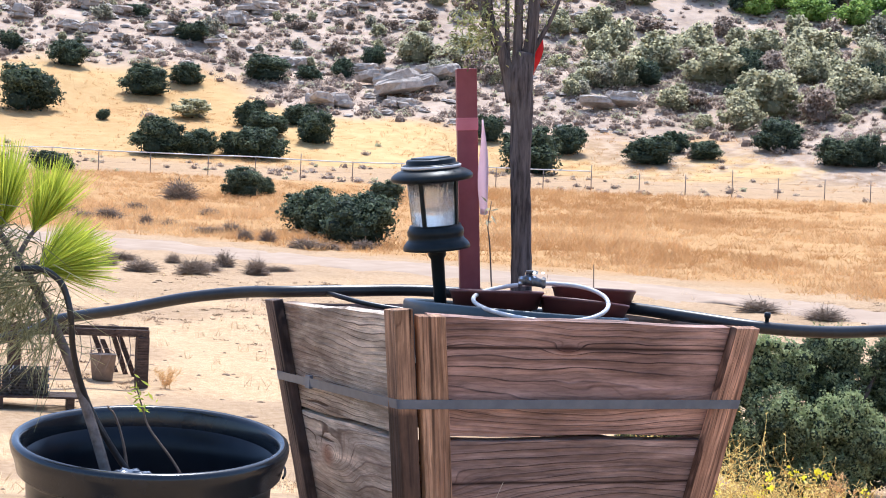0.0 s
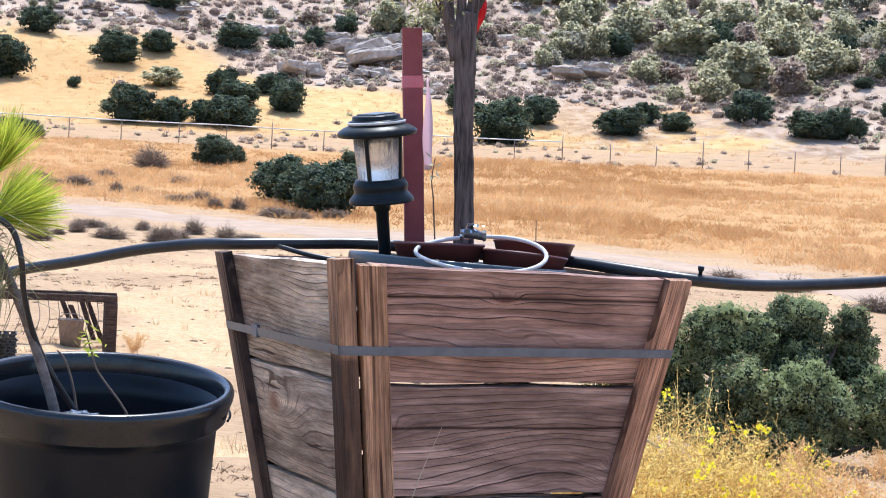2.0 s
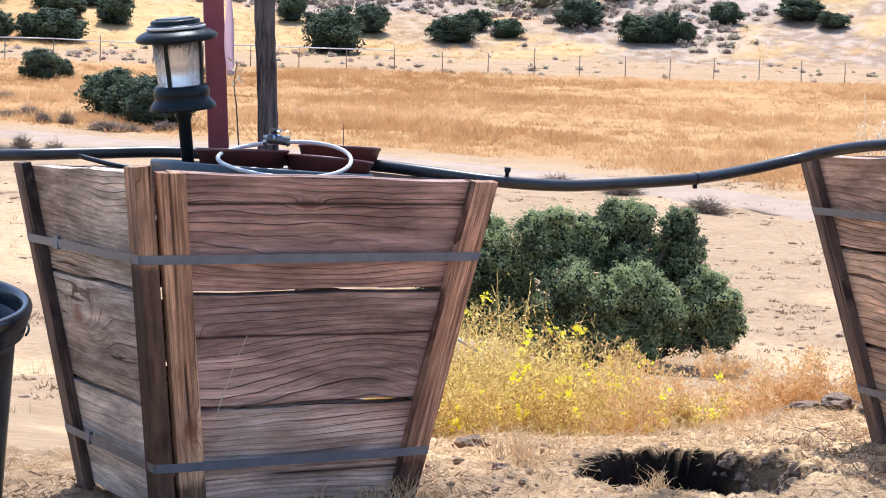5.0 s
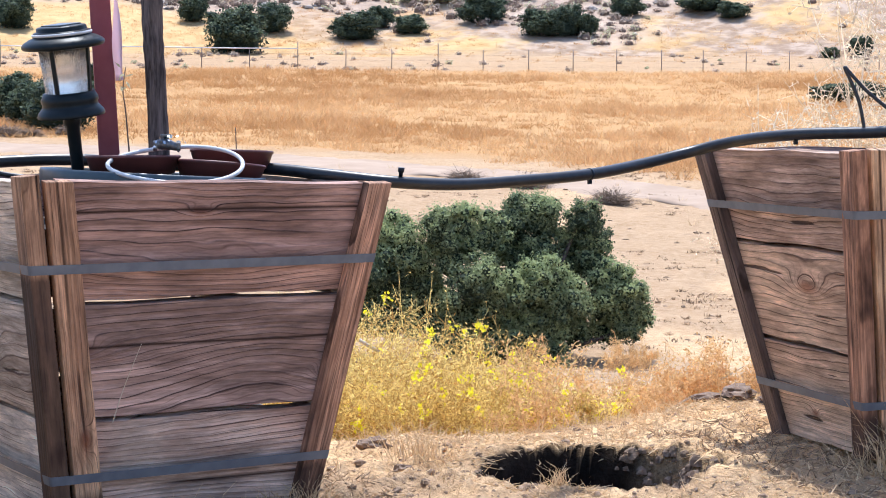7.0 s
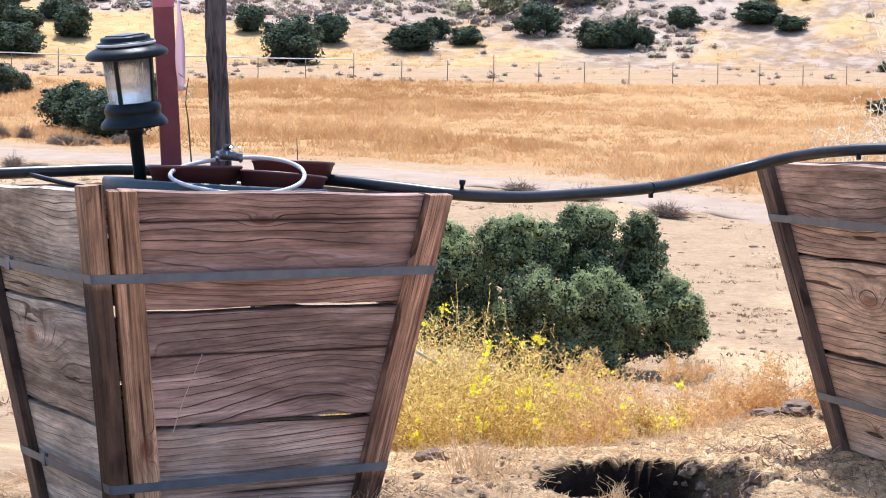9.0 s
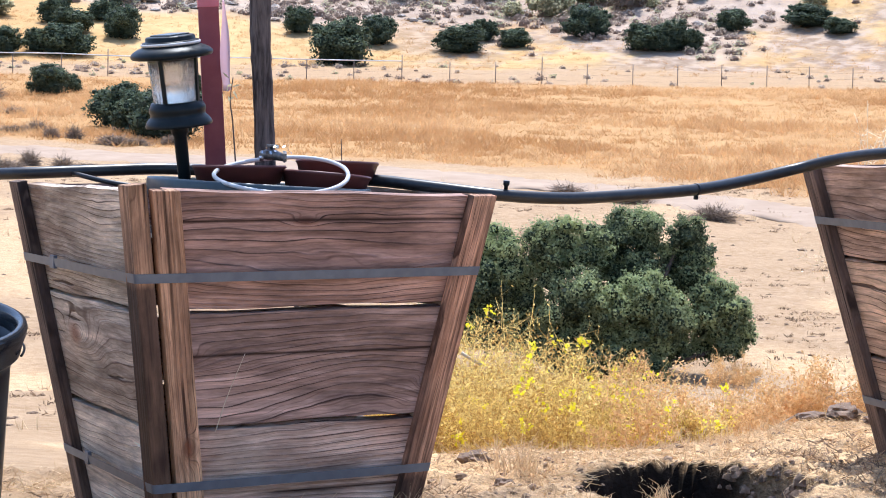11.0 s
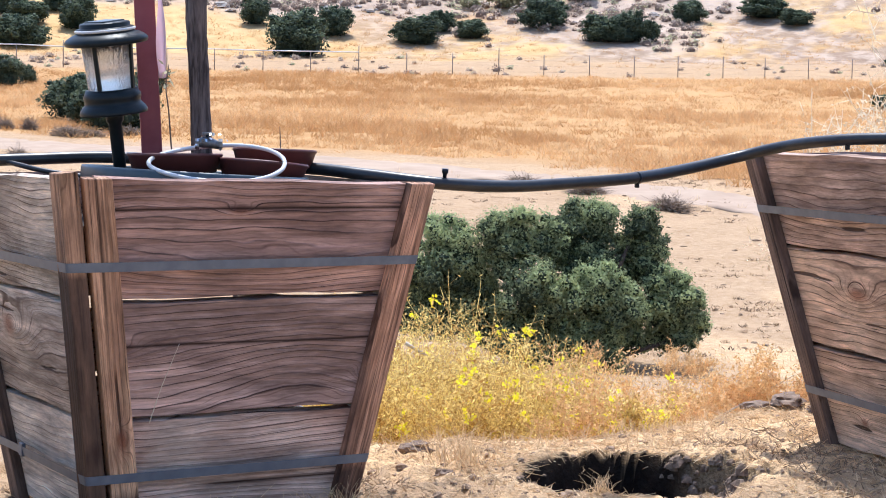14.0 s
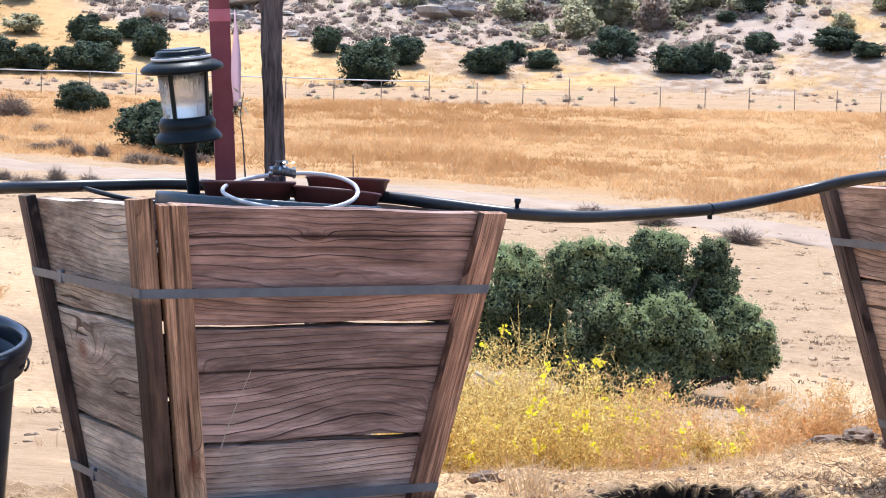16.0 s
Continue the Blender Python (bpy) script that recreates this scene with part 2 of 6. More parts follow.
M_FRONT = [wood("red_brown_board_wavy", *DEEP_RED, 36, 0.8, ((0.04, -0.05, 0.30, 0.05, 3.0), (-0.16, 0.06, 0.14, 0.03, -1.0), (-0.03, 0.050, 0.030, 0.010, 1.4)), 0.10, (0.050,), None, 0.5),
           wood("red_brown_board_arched", *RED, 31, 0.8, ((0.10, -0.02, 0.17, 0.075, -3.2), (-0.235, 0.018, 0.06, 0.020, 2.2), (0.225, -0.04, 0.018, 0.012, 1.6)), 0.08, (0.022,), None, 0.6),
           wood("red_brown_board_striped", *PALE_RED, 40, 0.8, ((-0.1, 0.05, 0.25, 0.05, 1.2), (0.0, -0.06, 0.16, 0.05, -1.8)), 0.11, (-0.020,), None, 0.7)]
M_SIDE = [wood("greyed_board_rough", *GREY, 46, 0.85, ((0.1, 0.0, 0.2, 0.05, 1.0),), 0.15),
          wood("greyed_board_knotted", *GREY, 20, 0.85, ((-0.08, 0.02, 0.10, 0.045, 2.8), (-0.13, 0.025, 0.045, 0.026, 1.8), (0.1, -0.06, 0.2, 0.03, 1.0)), 0.12, (), None, 0.7),
          wood("bleached_board_striped", *CREAM, 36, 0.85, ((0.0, 0.02, 0.3, 0.06, 1.6),), 0.14, (), None, 0.4)]
TAN = ((0.84, 0.60, 0.42), (0.64, 0.43, 0.285), (0.13, 0.070, 0.045))
M_TAN = [wood("tan_board_striped", (0.66, 0.48, 0.37), (0.46, 0.315, 0.235), TAN[2], 34, 0.85, ((0.0, -0.03, 0.2, 0.05, 1.6),), 0.09, (), None, 0.6),
         wood("tan_board_knotted", *TAN, 26, 0.85, ((0.03, 0.02, 0.10, 0.035, 2.4), (0.03, 0.02, 0.05, 0.018, 1.6)), 0.08, (), None, 0.6),
         wood("tan_board_pale", *TAN, 36, 0.85, ((0.0, 0.02, 0.3, 0.06, 1.6), (-0.02, -0.035, 0.02, 0.012, 1.4)), 0.10, (), None, 0.5)]
M_BLEACHED = speckled("sun_bleached_edge", (0.52, 0.45, 0.38), (0.70, 0.63, 0.55), 60, 0.9, 0.4, 0.002)
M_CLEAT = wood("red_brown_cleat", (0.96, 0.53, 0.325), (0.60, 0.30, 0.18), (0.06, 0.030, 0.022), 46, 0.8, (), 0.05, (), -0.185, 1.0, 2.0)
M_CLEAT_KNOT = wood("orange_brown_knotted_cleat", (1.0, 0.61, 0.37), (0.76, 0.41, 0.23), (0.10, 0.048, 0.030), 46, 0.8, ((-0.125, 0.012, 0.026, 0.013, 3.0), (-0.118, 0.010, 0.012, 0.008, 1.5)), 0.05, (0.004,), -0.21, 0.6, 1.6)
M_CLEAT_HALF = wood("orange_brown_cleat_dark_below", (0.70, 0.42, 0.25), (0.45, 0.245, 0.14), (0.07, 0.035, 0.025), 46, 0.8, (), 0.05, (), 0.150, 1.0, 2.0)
M_CLEAT_DARK = wood("dark_brown_cleat", (0.24, 0.165, 0.125), (0.14, 0.09, 0.068), (0.03, 0.02, 0.017), 46, 0.8, (), 0.05)
M_STRAP = speckled("blued_steel_strap", (0.125, 0.145, 0.185), (0.175, 0.20, 0.24), 40, 0.5, 0.1, 0.001, Metallic=0.35)
M_BLACK = speckled("black_plastic", (0.006, 0.009, 0.014), (0.010, 0.014, 0.021), 30, 0.30, 0.06, 0.002, Specular_IOR_Level=0.25)
M_HOSE = speckled("black_polythene_pipe", (0.014, 0.014, 0.016), (0.028, 0.028, 0.030), 60, 0.36, 0.08, 0.001)
M_SLATE = speckled("slate_grey_plastic", (0.042, 0.062, 0.075), (0.068, 0.090, 0.105), 30, 0.35, 0.1, 0.002)
M_LAMP = speckled("dark_green_black_lamp_plastic", (0.008, 0.012, 0.013), (0.015, 0.02, 0.022), 50, 0.40, 0.05, 0.001, Specular_IOR_Level=0.2)
M_MAROON = speckled("maroon_plastic_tray", (0.10, 0.030, 0.026), (0.14, 0.042, 0.036), 40, 0.5, 0.06, 0.001)
M_STAKE = speckled("dull_red_painted_wood", (0.26, 0.055, 0.065), (0.33, 0.085, 0.09), 30, 0.6, 0.2, 0.001)
M_TAPE = speckled("pink_tape", (0.62, 0.16, 0.19), (0.70, 0.22, 0.25), 30, 0.5, 0.05, 0.001)


def bark_material():
    n = Nodes("grey_brown_bark")
    ridge = n.noise(n.coords("Object", (170, 170, 16)), 1.0, 5, 0.6)
    blotch = n.noise(n.coords("Object", (30, 30, 12)), 1.0, 4, 0.6)
    col = n.mix(n.ramp(ridge, (0.36, 0.0), (0.64, 1.0)), (0.050, 0.040, 0.037), (0.175, 0.140, 0.125))
    col = n.mix(n.ramp(blotch, (0.5, 0.0), (0.72, 0.5)), col, (0.21, 0.175, 0.155))
    return n.done(col, 0.92, ridge, 1.0, 0.004, Specular_IOR_Level=0.1)


M_BARK = bark_material()
M_TUBE = speckled("pale_tubing", (0.62, 0.60, 0.58), (0.72, 0.70, 0.68), 40, 0.35, 0.05, 0.001)
M_CHROME = speckled("worn_chrome", (0.55, 0.55, 0.56), (0.75, 0.75, 0.76), 60, 0.25, 0.1, 0.001, Metallic=0.9)
M_SOIL = speckled("dark_potting_soil", (0.03, 0.02, 0.015), (0.07, 0.05, 0.035), 60, 0.95, 1.0, 0.01)
M_TWIG = speckled("dry_twig", (0.14, 0.10, 0.075), (0.22, 0.16, 0.12), 50, 0.9, 0.4, 0.002)
# rail steel near white: the sheen along its top is in the colour
M_STEEL = speckled("galvanised_steel", (0.75, 0.74, 0.73), (0.85, 0.84, 0.83), 10, 0.35, 0.1, 0.001)
M_ROCK = speckled("pale_granite", (0.36, 0.30, 0.25), (0.62, 0.535, 0.455), 2.4, 0.95, 1.0, 0.12)
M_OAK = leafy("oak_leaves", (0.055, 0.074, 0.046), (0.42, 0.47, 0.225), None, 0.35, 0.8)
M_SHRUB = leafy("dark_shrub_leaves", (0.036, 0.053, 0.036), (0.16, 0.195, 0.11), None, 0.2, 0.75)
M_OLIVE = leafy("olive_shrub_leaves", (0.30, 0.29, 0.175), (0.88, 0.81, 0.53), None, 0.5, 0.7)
M_SCRUB = leafy("bare_dry_twigs", (0.16, 0.12, 0.09), (0.40, 0.31, 0.24), None, 0.2, 0.9)
M_BRUSH = leafy("grey_brown_brush", (0.26, 0.20, 0.155), (0.74, 0.60, 0.48), None, 0.5, 0.85)
M_GRASS = leafy("golden_grass", (0.48, 0.265, 0.105), (0.74, 0.48, 0.235), None, 0.5, 0.8)
M_STRAW = leafy("straw", (0.50, 0.34, 0.18), (0.80, 0.61, 0.37), None, 0.35, 0.8)
M_BLEACHED_WEED = leafy("bleached_weed", (0.66, 0.51, 0.33), (0.92, 0.80, 0.60), None, 0.4, 0.8)
M_WEED = leafy("yellowing_weed", (0.45, 0.27, 0.078), (0.98, 0.79, 0.28), None, 0.5, 0.7)
M_DRYWEED = leafy("orange_dry_weed", (0.62, 0.38, 0.16), (0.88, 0.62, 0.31), None, 0.45, 0.8)
M_FLOWER = leafy("yellow_petals", (0.95, 0.86, 0.03), (0.98, 0.93, 0.06), None, 0.5, 0.6)
M_NEEDLE = leafy("pine_needles", (0.34, 0.42, 0.05), (0.70, 0.72, 0.09), None, 0.5, 0.45)
M_BROWNED = leafy("greyed_needles", (0.17, 0.17, 0.09), (0.38, 0.37, 0.19), None, 0.4, 0.6)


def lens_material():
    n = Nodes("ribbed_clear_plastic")
    v = n.coords("Object", (1, 1, 0.15))
    h = n.noise(v, 180.0, 3)
    return n.done((0.95, 0.925, 0.87), 0.16, h, 0.8, 0.004, Transmission_Weight=0.85, IOR=1.3)


M_LENS = lens_material()
M_FILM = leafy("pale_pink_plastic_ribbon", (0.90, 0.74, 0.78), (0.94, 0.86, 0.88), None, 0.75, 0.4)
M_REDTAG = leafy("red_plastic_ribbon", (0.65, 0.03, 0.03), (0.75, 0.06, 0.06), None, 0.4, 0.4)


# ---- mesh helpers ----
def mesh_from(name, verts, faces, material, smooth=False):
    me = bpy.data.meshes.new(name)
    me.from_pydata([tuple(v) for v in verts], [], faces)
    if material:
        me.materials.append(material)
    if smooth:
        me.polygons.foreach_set("use_smooth", [True] * len(me.polygons))
    me.update()
    return me


def quad_mesh(name, quads, material, tone=None):
    """Many loose four-cornered leaves or blades in one mesh: quads is n x 4 x 3; tone one number for each."""
    quads = np.asarray(quads, dtype=np.float32)
    n = len(quads)
    me = bpy.data.meshes.new(name)
    me.vertices.add(4 * n)
    me.vertices.foreach_set("co", quads.reshape(-1))
    me.loops.add(4 * n)
    me.loops.foreach_set("vertex_index", np.arange(4 * n, dtype=np.int32))
    me.polygons.add(n)
    me.polygons.foreach_set("loop_start", np.arange(0, 4 * n, 4, dtype=np.int32))
    me.polygons.foreach_set("loop_total", np.full(n, 4, dtype=np.int32))
    a = me.attributes.new("tone", "FLOAT", "POINT")
    t = np.random.rand(n) if tone is None else np.asarray(tone)
    a.data.foreach_set("value", np.repeat(t, 4).astype(np.float32))
    me.materials.append(material)
    me.update()
    me.validate()
    return me


def part(name, data, parent, label="", m=None, material=None):
    """One mesh object under a thing or a part. data: a mesh, or a bmesh that is used up."""
    if isinstance(data, bmesh.types.BMesh):
        me = bpy.data.meshes.new(name)
        data.to_mesh(me)
        data.free()
        data = me
    if material:
        data.materials.clear()
        data.materials.append(material)
    ob = new(name, data)
    ob.parent = parent
    if m is not None:
        ob.matrix_basis = m
    return tagged(ob, label)


def thing(name, label, category, m=None, group="", kind=""):
    ob = new(name)
    ob.empty_display_size = 0.1
    if m is not None:
        ob.matrix_basis = m
    return tagged(ob, label, category, group, kind)


def whole(name, data, label, category, m=None, group="", kind=""):
    ob = new(name, data)
    if m is not None:
        ob.matrix_basis = m
    return tagged(ob, label, category, group, kind)


def tube_mesh(name, points, radius, material, sides=10, ends=True, steps=6):
    """A round tube along a smooth line through the points; radius: one number or one for each point."""
    p = np.array(points, float)
    rad = np.full(len(p), radius, float) if np.isscalar(radius) else np.array(radius, float)
    if steps > 1 and len(p) > 2:
        q, rr = [], []
        e = np.vstack([2 * p[0] - p[1], p, 2 * p[-1] - p[-2]])
        for i in range(len(p) - 1):
            a, b, c, d = e[i:i + 4]
            for s in np.arange(steps) / steps:
                q.append(0.5 * (2 * b + (c - a) * s + (2 * a - 5 * b + 4 * c - d) * s * s + (3 * b - a - 3 * c + d) * s ** 3))
                rr.append(rad[i] * (1 - s) + rad[i + 1] * s)
        q.append(p[-1])
        rr.append(rad[-1])
        p, rad = np.array(q), np.array(rr)
    verts, faces, up = [], [], Vector((0, 0, 1))
    tan = np.gradient(p, axis=0)
    side = None
    for i in range(len(p)):
        t = Vector(tan[i]).normalized()
        if side is None:
            side = t.orthogonal().normalized()
        side = (side - t * side.dot(t)).normalized()
        o = t.cross(side)
        for k in range(sides):
            a = 2 * math.pi * k / sides
            verts.append(Vector(p[i]) + (side * math.cos(a) + o * math.sin(a)) * rad[i])
    for i in range(len(p) - 1):
        for k in range(sides):
            k2 = (k + 1) % sides
            faces.append((i * sides + k, i * sides + k2, (i + 1) * sides + k2, (i + 1) * sides + k))
    if ends:
        faces.append(tuple(range(sides - 1, -1, -1)))
        faces.append(tuple((len(p) - 1) * sides + k for k in range(sides)))
    return mesh_from(name, verts, faces, material, True)


def turned(name, profile, material, sides=48, smooth=True):
    """A turned shape from (radius, z) pairs, bottom to top or round a section."""
    verts, faces = [], []
    for r, z in profile:
        for k in range(sides):
            a = 2 * math.pi * k / sides
            verts.append((r * math.cos(a), r * math.sin(a), z))
    for i in range(len(profile) - 1):
        for k in range(sides):
            k2 = (k + 1) % sides
            faces.append((i * sides + k, i * sides + k2, (i + 1) * sides + k2, (i + 1) * sides + k))
    me = mesh_from(name, verts, faces, material, smooth)
    return me


def block(corners, bevel=0.002, segments=1):
    """A bevelled six-sided block from its eight corners (four of one end, then four of the other)."""
    bm = bmesh.new()
    v = [bm.verts.new(c) for c in corners]
    for f in ((3, 2, 1, 0), (4, 5, 6, 7), (0, 1, 5, 4), (1, 2, 6, 5), (2, 3, 7, 6), (3, 0, 4, 7)):
        bm.faces.new([v[i] for i in f])
    bmesh.ops.recalc_face_normals(bm, faces=bm.faces)
    if bevel:
        bmesh.ops.bevel(bm, geom=bm.edges[:], offset=bevel, segments=segments, affect="EDGES", profile=0.6)
    return bm


# ---- the lie of the land ----
STAND = (-1.53, -3.19)               # the spot from which bearings and distances are taken
LAND = [(0, 0.03), (4.45, 0.03), (4.8, -0.06), (6, -0.5), (9, -0.85), (12, -1.15), (14, -1.3), (20, -1.68), (26, -1.4), (33, -0.97), (45, -0.45),
        (60, 0.2), (90, 1.7), (125, 3.7), (140, 5.2), (213, 25.8), (300, 55), (450, 95), (900, 140), (4000, 160)]
_lr, _lz = np.array(LAND).T


def polar(az, r):
    a = np.radians(az)
    return STAND[0] + r * np.sin(a), STAND[1] + r * np.cos(a)


def smooth_step(a, b, x):
    t = np.clip((x - a) / (b - a), 0, 1)
    return t * t * (3 - 2 * t)


def wobble(x, y, s, seed=0.0):
    """Smooth value noise between -1 and 1, for arrays."""
    x, y = np.asarray(x, float) * s + seed * 17.3, np.asarray(y, float) * s - seed * 9.1
    xi, yi = np.floor(x), np.floor(y)
    fx, fy = x - xi, y - yi
    fx, fy = fx ** 3 * (fx * (fx * 6 - 15) + 10), fy ** 3 * (fy * (fy * 6 - 15) + 10)

    def h(a, b):
        v = np.sin(a * 127.1 + b * 311.7 + seed * 74.7) * 43758.5453
        return (v - np.floor(v)) * 2 - 1
    return (h(xi, yi) * (1 - fx) + h(xi + 1, yi) * fx) * (1 - fy) + (h(xi, yi + 1) * (1 - fx) + h(xi + 1, yi + 1) * fx) * fy


PIT = (0.770, -0.250)                  # the middle of the burrow


def pit_reach(x, y):
    px, py = x - PIT[0], y - PIT[1]
    ca, sa = math.cos(radians(-38)), math.sin(radians(-38))
    u, v = px * ca + py * sa, -px * sa + py * ca
    return np.hypot(u / 0.215, v / 0.165) + 0.20 * wobble(x, y, 9.0, 2.0) + 0.07 * wobble(x, y, 24.0, 4.0)


_ca, _cr = np.array([(20, 4.05), (31, 4.03), (37, 4.12), (40, 4.33), (42, 4.5), (50, 4.9)]).T      # the bank's edge by bearing


def land(x, y):
    """The height of the ground."""
    x, y = np.asarray(x, float), np.asarray(y, float)
    dx, dy = x - STAND[0], y - STAND[1]
    r, az = np.hypot(dx, dy), np.degrees(np.arctan2(dx, dy))
    side = np.abs((az - 30 + 180) % 360 - 180)
    z = np.interp(r + (4.45 - np.interp(az, _ca, _cr)) * smooth_step(10, 6, r), _lr, _lz)
    z = z + smooth_step(28, 18, az) * smooth_step(20, 8, r) * 0.14 * smooth_step(4.4, 6, r)
    z = z * (1 - 0.95 * smooth_step(50, 110, side) * smooth_step(3, 30, r))
    near = smooth_step(8, 5, r)
    z = z + near * (0.04 * np.clip(x, -1.0, 2.5) + 0.012 * wobble(x, y, 3.1, 3.0) + 0.008 * wobble(x, y, 11.0, 5.0) + 0.011 * wobble(x, y, 31.0, 9.0) * np.clip(0.4 + 1.2 * wobble(x, y, 4.0, 7.0), 0.15, 1.3) + 0.006 * wobble(x, y, 70.0, 12.0))
    q = pit_reach(x, y)
    shallow = smooth_step(0.05, 0.17, (x - PIT[0]) * 0.79 - (y - PIT[1]) * 0.62)        # loose spoil has slid in from the right
    z = z - (0.28 - 0.21 * shallow) * smooth_step(1.02, 0.80, q) + shallow * smooth_step(1.1, 0.9, q) * 0.02 * wobble(x, y, 38.0, 5.0)
    z = z + near * 0.012 * np.exp(-((q - 1.25) / 0.22) ** 2) * (0.7 + wobble(x, y, 14.0, 6.0))
    z = z + smooth_step(6, 12, r) * (0.05 * wobble(x, y, 0.9, 1.0) * np.minimum(1, r / 30) + 0.02 * wobble(x, y, 3.0, 8.0))
    k = smooth_step(132, 190, r) * smooth_step(3500, 900, r)
    return z + k * (3.0 * wobble(x, y, 0.021, 2.0) + 1.4 * wobble(x, y, 0.06, 7.0) + 0.4 * wobble(x, y, 0.22, 3.0))


def on(az, r):
    """A place on the ground by bearing and distance."""
    x, y = polar(az, r)
    return float(x), float(y), float(land(x, y))


ROAD = [(0, 72, 6), (8, 66, 6), (15, 60, 5.8), (22.7, 53, 5.5), (30, 48, 5.2), (36, 43.5, 5.0), (41, 38.5, 4.8), (50, 33, 4.8), (60, 29, 4.8)]
_ra, _rr, _rw = np.array(ROAD).T


def cover_at(az, r, x, y):
    """How much golden grass, bare rocky slope and straw cover the ground."""
    w1, w2 = wobble(x, y, 0.11, 1.0), wobble(x, y, 0.035, 4.0)
    far_edge = np.interp(az, _ra, _rr) + 2.5
    grass = smooth_step(far_edge + 0.5, far_edge + 4, r + 2.0 * w1) * (1 - 0.85 * smooth_step(122, 126, r + 1.5 * w1) * smooth_step(141, 136, r + 3 * w1))
    edge = np.interp(az, [0, 13, 19, 23, 27, 31, 36, 42, 60], [172, 170, 166, 152, 148, 151, 150, 156, 160])
    rock = smooth_step(edge - 3, edge + 7, r + 6 * w2 + 9 * w1)
    ragged = 0.45 * wobble(x, y, 1.1, 2.0) + 0.2 * wobble(x, y, 3.3, 5.0)
    straw = smooth_step(5.6, 4.6, r) * smooth_step(-0.15, 0.45, x + ragged) * smooth_step(-3.2, -1.2, y + 2 * ragged) * np.clip(0.7 + 1.2 * wobble(x, y, 2.1, 6.0) + 0.5 * wobble(x, y, 9.0, 3.0), 0, 1)
    straw = np.maximum(straw, 0.7 * smooth_step(5, 6, r) * smooth_step(0.0, 0.5, wobble(x, y, 0.5, 9.0)) * smooth_step(60, 20, r))
    return grass, rock, straw


def build_ground():
    inner = np.concatenate([np.linspace(6, 54, 520, endpoint=False), np.linspace(54, 366, 90, endpoint=False)])
    rings = np.concatenate([np.linspace(0.3, 3.2, 24), np.linspace(3.25, 4.95, 150), np.geomspace(5.0, 30, 90), np.geomspace(30.5, 140, 110), np.geomspace(141, 330, 120),
                            np.geomspace(340, 4000, 24)])
    rr, aa = np.meshgrid(rings, inner, indexing="ij")
    x, y = polar(aa, rr)
    z = land(x, y)
    # alpha is the burrow's painted darkness, halved towards the right
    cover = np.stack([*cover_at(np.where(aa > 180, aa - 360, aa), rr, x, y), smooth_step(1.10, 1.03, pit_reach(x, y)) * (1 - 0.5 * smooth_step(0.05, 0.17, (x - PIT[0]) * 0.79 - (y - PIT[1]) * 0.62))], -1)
    verts = np.concatenate([np.stack([x, y, z], -1).reshape(-1, 3), [[*STAND, float(land(*STAND))]]])
    cover = np.concatenate([cover.reshape(-1, 4), [[0, 0, 0, 0]]]).astype(np.float32)
    n, c = len(inner), len(verts) - 1
    i, k = np.meshgrid(np.arange(len(rings) - 1), np.arange(n), indexing="ij")
    k2 = (k + 1) % n
    faces = np.stack([i * n + k, (i + 1) * n + k, (i + 1) * n + k2, i * n + k2], -1).reshape(-1, 4).tolist()
    faces += [(c, a, (a + 1) % n) for a in range(n)]
    me = mesh_from("ground", verts, faces, M_GROUND, True)
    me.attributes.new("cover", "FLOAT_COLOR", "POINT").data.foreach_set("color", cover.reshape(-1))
    pale = np.append((smooth_step(128, 142, rr + 4 * wobble(x, y, 0.09, 5.0)) * np.clip(0.62 + 0.5 * wobble(x, y, 0.06, 8.0), 0, 1)).reshape(-1), 0).astype(np.float32)
    me.attributes.new("pale", "FLOAT", "POINT").data.foreach_set("value", pale)
    bare = np.append((smooth_step(23, 32, np.where(aa > 180, aa - 360, aa) + 3 * wobble(x, y, 0.03, 3.0)) * smooth_step(128, 140, rr)).reshape(-1), 0).astype(np.float32)
    me.attributes.new("bare", "FLOAT", "POINT").data.foreach_set("value", bare)
    tagged(new("ground", me), "dry tan dirt and golden grass rising to a rocky hillside", "ground", kind="structure")


build_ground()


def build_road():
    """A pale graded dirt track that crosses the valley floor."""
    azs, across = np.arange(0, 60.01, 0.2), 11
    a, k = np.meshgrid(azs, np.arange(across), indexing="ij")
    f = k / (across - 1) - 0.5
    r = np.interp(a, _ra, _rr) + f * np.interp(a, _ra, _rw) + np.where(np.abs(f) > 0.49, 0.7 * wobble(a, k * 3.0, 1.3, 2.0), 0)
    x, y = polar(a, r)
    z = land(x, y) + 0.026 - 0.042 * (2 * f) ** 4
    i, j = np.meshgrid(np.arange(len(azs) - 1), np.arange(across - 1), indexing="ij")
    q = i * across + j
    me = mesh_from("road", np.stack([x, y, z], -1).reshape(-1, 3), np.stack([q, q + across, q + across + 1, q + 1], -1).reshape(-1, 4).tolist(), M_ROAD, True)
    tagged(new("road", me), "pale graded dirt track across the valley", "dirt road", kind="structure")


build_road()


